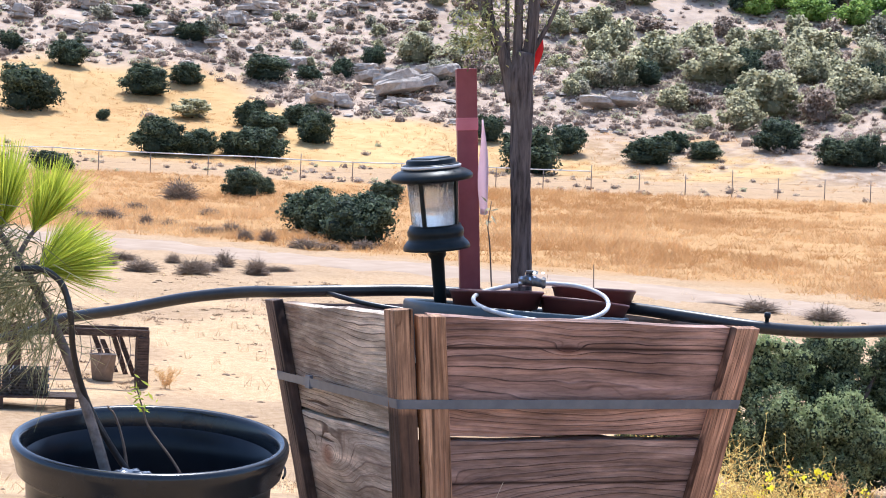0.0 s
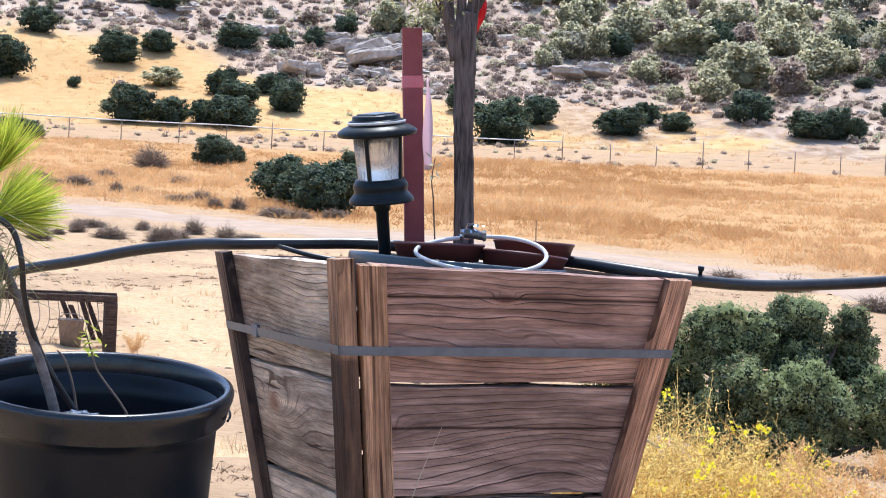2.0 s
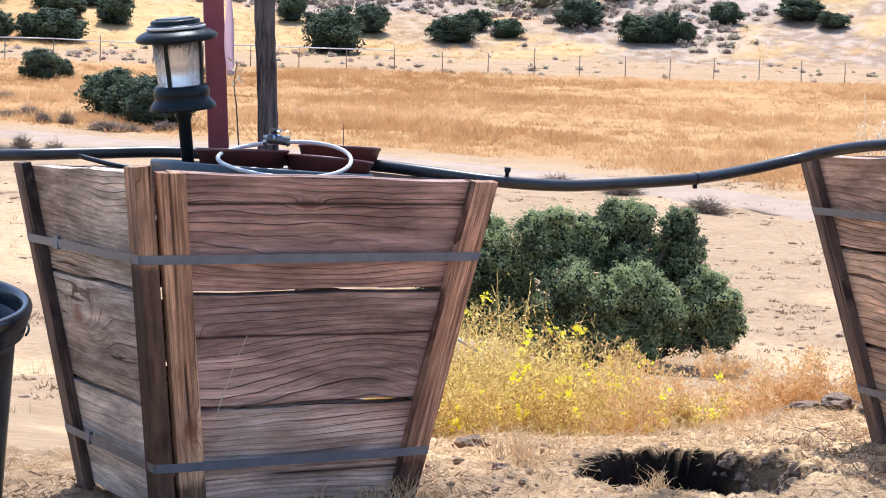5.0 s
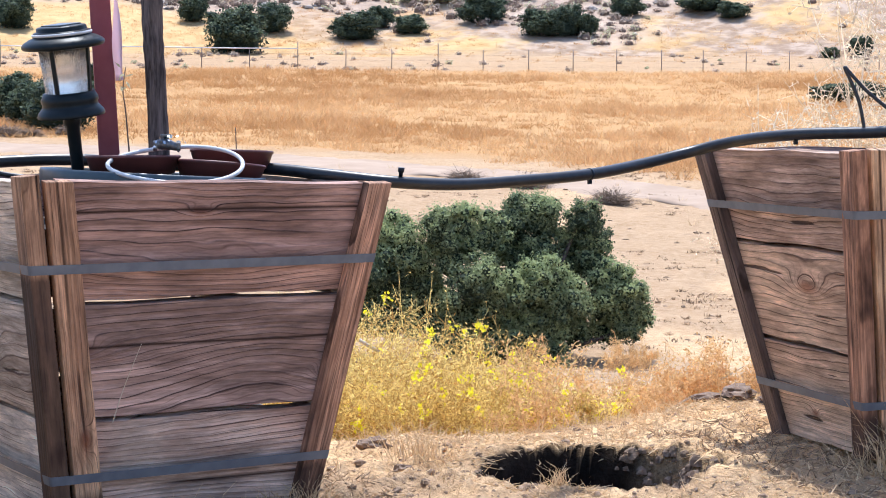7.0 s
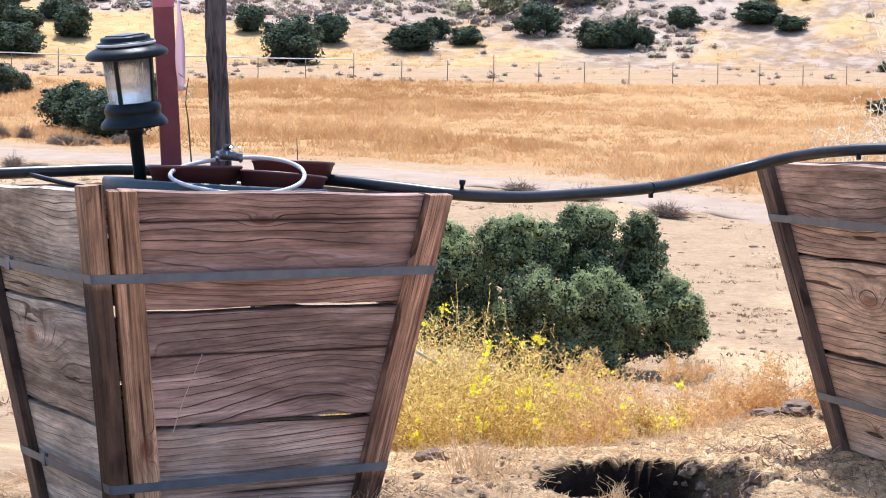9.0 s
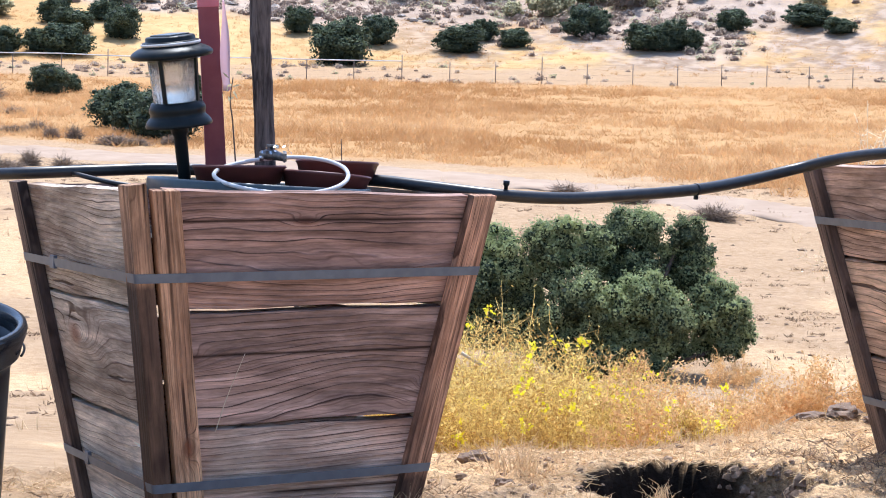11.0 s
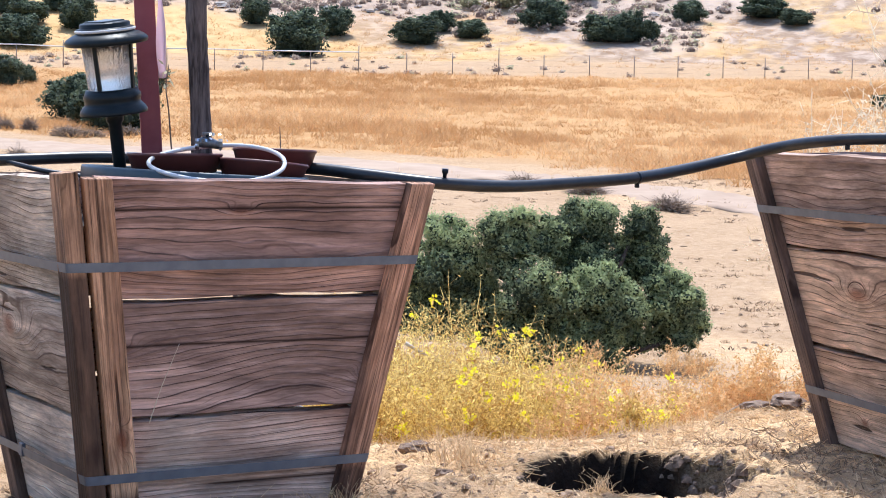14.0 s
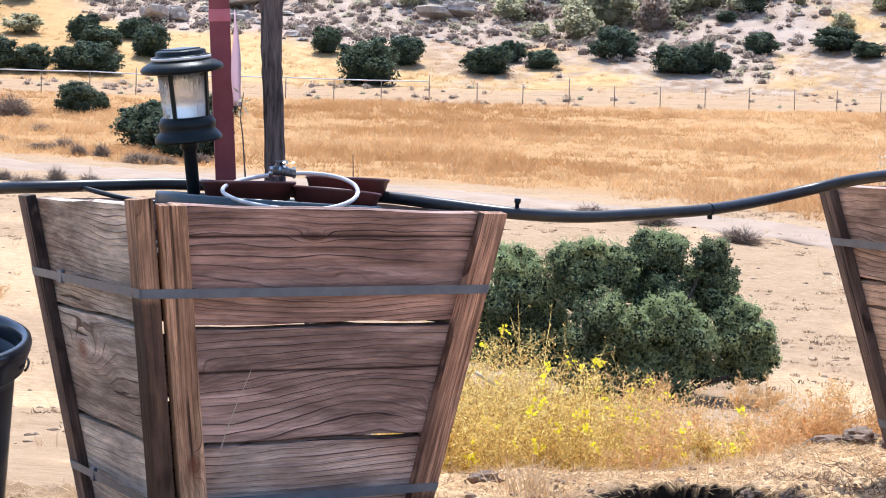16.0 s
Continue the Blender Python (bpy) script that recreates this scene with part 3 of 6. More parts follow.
# ---- wooden planter boxes ----
def planter_box(label, m, side=0.62, top=0.585, foot=0.035, slope=0.167, gaps=(0.404, 0.2178), bands=(0.459, 0.128), rise=0.0, sealed=False, sides=None):
    """A flared nursery box of three wide boards a side, nailed to corner cleats and held by two steel straps."""
    box = thing("planter_box", label, "planter box", m, "wooden planter boxes")
    rng = random.Random(round(m.translation.x * 100))
    out = lambda z: side / 2 - slope * (top - z)
    rot = [Matrix.Rotation(math.pi / 2 * k, 4, "Z") for k in range(4)]        # front, right, back, left
    levels = [(gaps[0] + 0.004, top - 0.006), (gaps[1] + 0.004, gaps[0] - 0.004), (foot, gaps[1] - 0.004)]
    for k in range(4):
        mats = (sides or M_SIDE) if k in (1, 3) else M_FRONT
        for z0, z1 in (levels if k % 3 == 0 else [(0.366, top - 0.006), (0.234, 0.344), (foot, 0.226)] if k == 2 else [(gaps[0] - 0.006, top - 0.006), (gaps[1] - 0.01, gaps[0] - 0.034), (foot, gaps[1] - 0.03)]):
            zm = (z0 + z1) / 2
            mat_b = mats[(2 if zm < 0.2 else 1 if zm < 0.4 else 0)]
            sag = rng.uniform(-0.002, 0.002)
            bm = bmesh.new()
            n, rows = 10, 3
            grid = {}
            for i in range(n + 1):
                for j in range(rows + 1):
                    u = 2 * i / n - 1
                    z = z0 + (z1 - z0) * j / rows
                    if j in (0, rows):
                        z += 0.0016 * math.sin(5 * u + rng.random() * 1.5) + (sag * u if j == 0 else 0)
                    if j == rows and zm > 0.45:        # the top edge climbs towards one corner
                        z += rise * (0.35 + 0.65 * ((1 - u) / 2 if k == 0 else (1 + u) / 2 if k == 3 else 0.0))
                    o = out(z) - 0.020
                    flare = 0.014 * (1 + u) if k == 3 else 0.0        # the left side stands out towards the front
                    warp = 0.0012 * math.sin(3.1 * u + zm * 40)
                    for s, d in ((0, 0.0), (1, -0.023)):
                        grid[i, j, s] = bm.verts.new((min(u * (o - 0.001 if k % 2 else o - 0.021), o - 0.015 if k == 3 else 9.0), -(o + d + warp + flare), z - zm + s * 0.0034))
            for i in range(n):
                for j in range(rows):
                    for s in (0, 1):
                        bm.faces.new([grid[a] for a in ((i, j, s), (i + 1, j, s), (i + 1, j + 1, s), (i, j + 1, s))])
            for i in range(n):
                for j in (0, rows):
                    bm.faces.new([grid[a] for a in ((i, j, 0), (i + 1, j, 0), (i + 1, j, 1), (i, j, 1))]).material_index = 1 if j else 0
            for j in range(rows):
                for i in (0, n):
                    bm.faces.new([grid[a] for a in ((i, j, 0), (i, j + 1, 0), (i, j + 1, 1), (i, j, 1))])
            bmesh.ops.recalc_face_normals(bm, faces=bm.faces)
            part("board", bm, box, "", rot[k] @ pose(0, 0, zm), mat_b).data.materials.append(M_BLEACHED)
        # two cleats a side, standing proud of the boards
        for s in (-1, 1):
            zt, zb = top + rng.uniform(-0.004, 0.002) + rise * ((0.15, 0.75)[s < 0] if k == 0 else (0.4, 1.1)[s > 0] if k == 3 else 0.0), foot - 0.012 + rng.uniform(0, 0.012)
            zm = (zt + zb) / 2
            width = 0.046 if k == 0 else 0.042
            along = Vector((s * slope, -slope, 1)).normalized()
            wide = (Vector((1, 0, 0)) - along * along.x).normalized()
            frame_c = Matrix((along, wide.cross(along), wide)).transposed().to_4x4()
            frame_c.translation = (s * (out(zm) - width / 2), -out(zm), zm)
            back = frame_c.inverted()
            # the side cleats run through to the front, and the front ones butt against them
            set_in = 0.022 if k == 1 else -0.001 if k == 3 else 0.010 if k == 0 and s < 0 else 0.0
            cs = []
            for z in (zb, zt):
                o = out(z)
                o2 = o + (0.014 * (1 + s) if k == 3 else 0.0)
                a, b = s * (o - 0.001 - set_in), s * (o - width - set_in)
                thick = 0.030 if k == 3 and s > 0 else 0.0195
                for u, d, lift in ((a, o2, 0.0), (b, o2, 0.0), (b, o2 - thick, 0.0033), (a, o2 - thick, 0.0033)):
                    cs.append(tuple(back @ Vector((u, -d, z + lift))))
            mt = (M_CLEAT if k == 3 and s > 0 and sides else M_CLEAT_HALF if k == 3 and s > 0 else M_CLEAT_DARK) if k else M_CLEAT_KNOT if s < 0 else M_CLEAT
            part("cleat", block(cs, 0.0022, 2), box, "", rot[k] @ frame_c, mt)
    for z in bands:
        o, h, ring = out(z) + 0.0015, 0.0072, []
        c = 0.006
        for cx, cy, a0 in ((1, -1, -90), (1, 1, 0), (-1, 1, 90), (-1, -1, 180)):
            for a in (0, 30, 60, 90):
                ring.append((cx * (o - c) - (0.028 if cx + cy == -2 else 0) + c * math.cos(radians(a0 + a)), cy * (o - c) + c * math.sin(radians(a0 + a))))
        verts, faces, n = [], [], len(ring)
        for dz, grow in ((-h, -slope * h), (h, slope * h), (h, slope * h - 0.0014), (-h, -slope * h - 0.0014)):
            for x, y in ring:
                k = 1 + grow / o
                verts.append((x * k, y * k, z + dz + 0.0015 * math.sin(9 * x)))
        for q in range(4):
            for i in range(n):
                j, q2 = (i + 1) % n, (q + 1) % 4
                faces.append((q * n + i, q * n + j, q2 * n + j, q2 * n + i))
        part("strap", mesh_from("strap", verts, faces, M_STRAP), box, "blue-grey steel strap")
        if sealed:
            part("strap_seal", block([(x, y, zz) for zz in (z - 0.011, z + 0.011) for x, y in ((-o - 0.0100, o * 0.38), (-o - 0.0088, o * 0.46), (-o - 0.002, o * 0.46), (-o - 0.003, o * 0.38))], 0.001),
                 box, "crimped steel seal", None, M_STRAP)
    o = out(top - 0.07) - 0.045
    verts = [(x * o, y * o, top - 0.07 + 0.012 * noise.noise((x * 5, y * 5, 1.0))) for x in np.linspace(-1, 1, 9) for y in np.linspace(-1, 1, 9)]
    part("soil", mesh_from("soil", verts, [(i * 9 + j, i * 9 + 9 + j, i * 9 + 10 + j, i * 9 + 1 + j) for i in range(8) for j in range(8)], M_SOIL, True), box, "dark potting soil")
    return box


planter_box("flared weathered red-brown wooden planter box with steel straps", pose(0, 0, 0), rise=0.012, sealed=True)
planter_box("flared greyed wooden planter box beside a dug hole", pose(1.369, -0.449, 0.0575, 0, 0, -11.3), side=0.60, slope=0.215, bands=(0.474, 0.134), sides=M_TAN)


# ---- what stands in and on the first box ----
def solar_lantern():
    """A solar path light: stem, flared collar, clear ribbed lens behind four bars, and a wide cap with a cell."""
    lean = Matrix.Translation((-0.060, 0.100, 0.525)) @ Vector((-0.145, -0.05, 1.0)).to_track_quat("Z", "Y").to_matrix().to_4x4()
    t = thing("solar_lantern", "black solar path lantern with clear ribbed lens, stuck in soil", "garden lantern", lean)
    part("stem", turned("stem", [(0.0, 0.0), (0.009, 0.0), (0.0105, 0.05), (0.0115, 0.15), (0.015, 0.155), (0.016, 0.172), (0.0, 0.172)], M_LAMP, 24), t)
    part("collar", turned("collar", [(0.0, 0.176), (0.045, 0.174), (0.0545, 0.167), (0.0570, 0.1675), (0.0575, 0.171), (0.0555, 0.176), (0.0505, 0.182), (0.0475, 0.185), (0.0470, 0.190), (0.0485, 0.193), (0.0485, 0.199),
                                     (0.0460, 0.203), (0.0435, 0.209), (0.0, 0.209)], M_LAMP, 48), t)
    part("lens", turned("lens", [(0.0385, 0.207), (0.0435, 0.291), (0.0415, 0.291), (0.0365, 0.207), (0.0385, 0.207)], M_LENS, 48), t, "clear ribbed plastic lens")
    for a in (20, 110, 200, 290):
        c, s = math.cos(radians(a)), math.sin(radians(a))
        w, corners = 0.0036, []
        for z, r in ((0.204, 0.0390), (0.292, 0.0440)):
            for rr, ww in ((r - 0.001, -w), (r - 0.001, w), (r + 0.0035, w), (r + 0.0035, -w)):
                corners.append((rr * c - ww * s, rr * s + ww * c, z))
        part("bar", block(corners, 0.0006), t, "", None, M_LAMP)
    part("socket", turned("socket", [(0.0, 0.264), (0.022, 0.264), (0.024, 0.270), (0.024, 0.291), (0.0, 0.291)], M_LAMP, 24), t)
    part("led_bulb", turned("led_bulb", [(0.0, 0.244), (0.0025, 0.245), (0.0035, 0.249), (0.0035, 0.265), (0.0, 0.265)], M_LENS, 12), t)
    cap = part("cap", turned("cap", [(0.0, 0.2870), (0.046, 0.2870), (0.062, 0.2840), (0.0685, 0.2855), (0.0705, 0.2890), (0.0700, 0.2925), (0.066, 0.2970), (0.058, 0.3015), (0.0505, 0.3040),
                                     (0.0490, 0.3058), (0.0490, 0.3108), (0.0475, 0.3125), (0.0440, 0.3130), (0.0425, 0.3142), (0.0425, 0.3190), (0.0405, 0.3210), (0.034, 0.3220), (0.0, 0.3226)], M_LAMP, 64), t)
    part("cap_ring", turned("cap_ring", [(0.0492, 0.3060), (0.0512, 0.3070), (0.0512, 0.3100), (0.0492, 0.3110)], M_TUBE, 64), cap, "pale weathered ring")
    part("solar_cell", block([(x, y, z) for z in (0.3218, 0.3242) for x, y in ((-0.024, -0.024), (0.024, -0.024), (0.024, 0.024), (-0.024, 0.024))], 0.0008), cap, "dark blue solar cell", None, M_SLATE)


solar_lantern()


def nursery_pot_inside():
    t = thing("nursery_pot", "slate-grey plastic nursery pot sunk in the planter box", "plant pot", Matrix.Translation((0.025, 0.0, 0.588)) @ pose(0, 0, 0, 0.5, 2.6, 0) @ Matrix.Diagonal((0.92, 0.92, 1, 1)))
    part("wall", turned("wall", [(0.178, -0.15), (0.195, -0.025), (0.205, -0.022), (0.2075, -0.018), (0.2075, 0.004), (0.2055, 0.008), (0.201, 0.008), (0.1985, 0.003), (0.190, -0.03),
                                 (0.173, -0.142), (0.0, -0.142)], M_SLATE, 72), t)
    part("soil", turned("soil", [(0.0, -0.030), (0.08, -0.028), (0.15, -0.034), (0.1905, -0.032)], M_SOIL, 36), t, "dark potting soil")


nursery_pot_inside()


def stake():
    a, b, w = Vector((0.036, 0.172, 0.40)), Vector((-0.004, 0.171, 1.007)), 0.0178
    t = thing("wooden_stake", "square wooden stake painted dull red, banded with pink tape", "stake", Matrix.Translation(a) @ (b - a).to_track_quat("Z", "Y").to_matrix().to_4x4())
    n = (b - a).length
    r = Matrix.Rotation(radians(-24), 3, "Z")
    corner = lambda k, z: [tuple(r @ Vector((x * w * k, y * w * k, z))) for x, y in ((-1, -1), (1, -1), (1, 1), (-1, 1))]
    part("post", block(corner(1, 0) + corner(1, n), 0.0015, 2), t, "", None, M_STAKE)
    part("tape", block(corner(1.05, n - 0.108) + corner(1.05, n - 0.086), 0.0008), t, "pink plastic tape", None, M_TAPE)
    # the tape's loose tail, hanging and curled
    verts, faces = [], []
    for i in range(15):
        f = i / 14
        c = Vector((0.040 + 0.012 * f + 0.003 * math.sin(6 * f), 0.010 - 0.006 * f, n - 0.09 - 0.165 * f))
        half = 0.0100 + 0.013 * math.sin(math.pi * min(f * 1.1, 1)) * (1 - 0.3 * f)
        tw = radians(-24 + 40 * f)
        verts += [c + Vector((-half * math.cos(tw), -half * math.sin(tw), 0)), c + Vector((0, 0.002, -0.001)), c + Vector((half * math.cos(tw), half * math.sin(tw), 0.002))]
        if i:
            k = 3 * i
            faces += [(k - 3, k - 2, k + 1, k), (k - 2, k - 1, k + 2, k + 1)]
    tail = part("tape_tail", mesh_from("tape_tail", verts, faces, M_FILM, True), t, "faded pink-white plastic tail")
    tail.modifiers.new("thickness", "SOLIDIFY").thickness = 0.0006


stake()


def blades(base, tip, width, bend=0.0):
    """Flat tapering blades from base to tip (n x 3 each), as quads."""
    base, tip = np.asarray(base, float), np.asarray(tip, float)
    d = tip - base
    side = np.cross(d, np.random.normal(size=d.shape))
    side /= np.linalg.norm(side, axis=1, keepdims=True) + 1e-9
    w = np.asarray(width, float).reshape(-1, 1) * side
    return np.stack([base - w, base + w, tip + w * 0.3, tip - w * 0.3], 1)


def leaf_quads(centre, normal, length, width):
    """Leaf-shaped kites lying across the given normals."""
    normal = normal / (np.linalg.norm(normal, axis=1, keepdims=True) + 1e-9)
    a = np.cross(normal, np.random.normal(size=normal.shape))
    a /= np.linalg.norm(a, axis=1, keepdims=True) + 1e-9
    b = np.cross(normal, a)
    length, width = np.asarray(length, float).reshape(-1, 1), np.asarray(width, float).reshape(-1, 1)
    return np.stack([centre - a * length, centre + b * width - a * length * 0.1, centre + a * length, centre - b * width - a * length * 0.1], 1)


M_SAPLEAF = leafy("young_olive_leaves", (0.16, 0.17, 0.06), (0.50, 0.48, 0.20), None, 0.4, 0.6)


def sapling():
    """The young tree in the sunk pot: a rough straight trunk that forks into upswept limbs with sparse leaves."""
    t = thing("young_tree", "young tree with rough grey-brown trunk and sparse leaves", "tree", pose(0, 0, 0))
    c = np.array([(0.062, 0.045, 0.56), (0.057, 0.045, 0.644), (0.050, 0.043, 0.75), (0.043, 0.040, 0.84), (0.040, 0.038, 0.93), (0.036, 0.040, 0.985), (0.042, 0.039, 1.03)])
    trunk = tube_mesh("trunk", c, [0.0195, 0.0185, 0.0175, 0.0175, 0.019, 0.0225, 0.018], M_BARK, 20)
    for v in trunk.vertices:
        k = noise.noise(v.co * 60) * 0.0022 + noise.noise(Vector((v.co.x * 150, v.co.y * 150, v.co.z * 20))) * 0.0016
        v.co += Vector((v.co.x - 0.045, v.co.y - 0.042, 0)).normalized() * k
    part("trunk", trunk, t)
    limbs = [[(0.042, 0.038, 0.98), (0.048, 0.036, 1.03), (0.053, 0.034, 1.09), (0.055, 0.033, 1.25)],
             [(0.030, 0.042, 0.98), (0.030, 0.043, 1.04), (0.030, 0.044, 1.09), (0.028, 0.045, 1.25)],
             [(0.026, 0.044, 0.945), (0.010, 0.048, 1.01), (-0.004, 0.052, 1.053), (-0.020, 0.058, 1.10), (-0.03, 0.065, 1.25)],
             [(0.016, 0.046, 1.00), (0.012, 0.050, 1.07), (0.008, 0.052, 1.25)],
             [(-0.002, 0.052, 1.045), (-0.022, 0.060, 1.075), (-0.035, 0.066, 1.11), (-0.05, 0.08, 1.2)],
             [(0.055, 0.034, 1.035), (0.073, 0.026, 1.072), (0.088, 0.018, 1.11), (0.11, 0.01, 1.18)],
             [(0.004, 0.050, 1.02), (-0.012, 0.054, 1.04), (-0.020, 0.056, 1.065)]]
    for k, l in enumerate(limbs):
        part("limb", tube_mesh("limb", l, np.linspace((0.0125, 0.0095, 0.0115, 0.0048, 0.0048, 0.0052, 0.0026)[k], (0.009, 0.007, 0.006, 0.003, 0.002, 0.002, 0.001)[k], len(l)), M_BARK, 10), t)
    rng = np.random.default_rng(4)
    cen = np.concatenate([np.array([l[-2]]) * 0.5 + np.array([l[-1]]) * 0.5 + rng.normal(size=(70, 3)) * (0.035, 0.035, 0.055) for l in limbs[:6]]
                         + [np.array([[-0.042, 0.06, 1.065]]) + rng.normal(size=(520, 3)) * (0.020, 0.03, 0.028), np.array([[0.0, 0.055, 1.10]]) + rng.normal(size=(110, 3)) * (0.03, 0.02, 0.02)])
    part("crown", quad_mesh("crown", leaf_quads(cen, rng.normal(size=cen.shape), rng.uniform(0.0035, 0.0075, len(cen)), rng.uniform(0.0012, 0.0022, len(cen))), M_SAPLEAF), t, "small olive-green leaves")
    # a scrap of red ribbon tied in the fork
    v, f = [], []
    for i in range(9):
        q = i / 8
        x, z = 0.078 - 0.012 * q, 1.058 - 0.062 * q
        w = 0.0075 * math.sin(math.pi * (0.15 + 0.8 * q))
        v += [(x - w, 0.05 + 0.004 * math.sin(5 * q), z), (x + w, 0.05 - 0.004 * math.sin(5 * q), z)]
        if i:
            f.append((2 * i - 2, 2 * i - 1, 2 * i + 1, 2 * i))
    rib = part("ribbon", mesh_from("ribbon", v, f, M_REDTAG, True), t, "scrap of red plastic ribbon")
    rib.modifiers.new("thickness", "SOLIDIFY").thickness = 0.0006


sapling()


def saucers():
    prof = [(0.0, 0.003), (0.058, 0.003), (0.062, 0.006), (0.071, 0.030), (0.0755, 0.031), (0.0765, 0.027), (0.0740, 0.025), (0.066, 0.0), (0.0, 0.0)]
    first = None
    for x, y, z, rx, ry, k in ((-0.016, -0.006, 0.5945, -1, 0, 1.05), (0.112, -0.075, 0.583, -1, 5, 1.0), (0.168, -0.01, 0.603, -1, 2, 0.95)):
        m = pose(x, y, z, rx, ry, 0)
        if first is None:
            first = whole("plant_saucer", turned("plant_saucer", prof, M_MAROON, 56), "shallow round maroon plastic plant saucer", "plant saucer", m, "maroon saucers")
            first.scale = (k, k, 1)
        else:
            c = copy_thing(first, m)
            c.scale = (k, k, 1)


saucers()


def tubing_ring():
    pts = []
    for i in range(41):
        a = 2 * math.pi * i / 40
        x, y = 0.110 * math.cos(a), 0.102 * math.sin(a)
        pts.append((x, y, 0.027 * math.sin(a) + 0.003 * math.sin(2 * a)))
    m = Matrix.Translation((0.003, -0.128, 0.6125)) @ pose(0, 0, 0, 0, 0, -29)
    whole("tubing_loop", tube_mesh("tubing_loop", pts, 0.0036, M_TUBE, 10, True, 2), "coil of pale drip tubing resting on the saucers", "drip tubing", m)


tubing_ring()


M_DULL = speckled("dull_grey_metal", (0.10, 0.10, 0.105), (0.24, 0.24, 0.245), 90, 0.35, 0.1, 0.001, Metallic=0.7)


def valve():
    t = thing("hose_valve", "small worn chrome irrigation valve on the coiled tubing", "valve", Matrix.Translation((0.012, -0.078, 0.644)) @ pose(0, 0, 0, 0, 0, -25) @ Matrix.Diagonal((0.66, 0.75, 1.0, 1)))
    part("body", tube_mesh("body", [(-0.026, 0, 0), (-0.012, 0, 0.001), (0.004, 0, 0), (0.028, 0, -0.004)], [0.007, 0.0095, 0.009, 0.0065], M_DULL, 14), t)
    part("stem", tube_mesh("stem", [(-0.004, 0, 0.004), (-0.004, 0, 0.014)], 0.004, M_BLACK, 10, True, 1), t, "black stem")
    part("lever", block([(x, y, z) for z in (0.013, 0.0175) for x, y in ((-0.016, -0.006), (0.010, -0.006), (0.010, 0.006), (-0.016, 0.006))], 0.0015, 2), t, "", None, M_DULL)
    for k, x in enumerate((-0.029, 0.029)):
        part("nut", turned("nut", [(0.0, -0.005), (0.0085, -0.005), (0.0095, 0.0), (0.0085, 0.005), (0.0, 0.005)], M_DULL, 6, False), t, "", pose(x, 0, -0.002, 0, 90, 0))
    rng = np.random.default_rng(8)
    # small chrome flakes added over the valve to give it sparkle
    c = rng.normal(size=(26, 3)) * (0.018, 0.008, 0.006) + (0, 0, 0.005)
    part("drops", quad_mesh("drops", leaf_quads(c, rng.normal(size=(26, 3)), np.full(26, 0.0045), np.full(26, 0.0032)), M_CHROME), t, "chrome flakes added for the valve's sparkle")


valve()


def main_hose():
    t = thing("irrigation_pipe", "black polythene irrigation pipe laid across the planter boxes", "irrigation pipe", pose(0, 0, 0))
    pts = [(-1.6, 1.9, 0.30), (-0.95, 1.30, 0.40), (-0.631, 0.903, 0.476), (-0.559, 0.761, 0.522), (-0.477, 0.613, 0.551), (-0.396, 0.482, 0.581), (-0.321, 0.392, 0.597), (-0.27, 0.325, 0.602),
           (-0.159, 0.285, 0.608), (-0.022, 0.246, 0.613), (0.11, 0.12, 0.606), (0.219, -0.041, 0.602), (0.279, -0.133, 0.594), (0.371, -0.225, 0.582), (0.494, -0.234, 0.577), (0.628, -0.231, 0.582),
           (0.785, -0.224, 0.592), (0.93, -0.195, 0.609), (1.035, -0.200, 0.630), (1.078, -0.258, 0.648), (1.085, -0.330, 0.658), (1.094, -0.395, 0.664), (1.114, -0.447, 0.668), (1.156, -0.547, 0.671), (1.183, -0.613, 0.674),
           (1.28, -0.74, 0.672), (1.62, -1.0, 0.62), (2.4, -1.3, 0.5)]
    part("pipe", tube_mesh("pipe", pts, 0.0105, M_HOSE, 14), t)
    # a punched emitter and two small clips
    e = part("emitter", turned("emitter", [(0.0, 0.0), (0.0035, 0.0), (0.0035, 0.008), (0.0055, 0.010), (0.0055, 0.017), (0.0, 0.017)], M_BLACK, 10), t, "", pose(0.378, -0.226, 0.590, 8, 0, 0))
    for x, y, z, rz in ((0.785, -0.224, 0.592, 4), (0.11, 0.12, 0.606, -50), (1.104, -0.42, 0.666, -70)):
        part("clip", turned("clip", [(0.0105, -0.003), (0.0112, -0.003), (0.0112, 0.003), (0.0105, 0.003)], M_BLACK, 14), t, "", pose(x, y, z, 0, 90, rz))
        part("clip_tab", block([(a, b, c) for c in (-0.018, -0.010) for a, b in ((-0.004, -0.003), (0.004, -0.003), (0.004, 0.003), (-0.004, 0.003))], 0.001), t, "", pose(x, y, z), M_BLACK)
    part("side_branch", tube_mesh("side_branch", [(-0.20, 0.29, 0.603), (-0.15, 0.22, 0.588), (-0.08, 0.17, 0.580), (0.02, 0.12, 0.584)], 0.0045, M_HOSE, 10), t, "thin black feeder tube")
    part("drip_tube", tube_mesh("drip_tube", [(1.154, -0.543, 0.672), (1.148, -0.536, 0.72), (1.138, -0.527, 0.755), (1.128, -0.517, 0.786), (1.135, -0.524, 0.776), (1.161, -0.550, 0.738), (1.209, -0.599, 0.690),
                                              (1.295, -0.666, 0.655)], 0.0034, M_HOSE, 10), t, "thin black feeder tube in a loop")


main_hose()


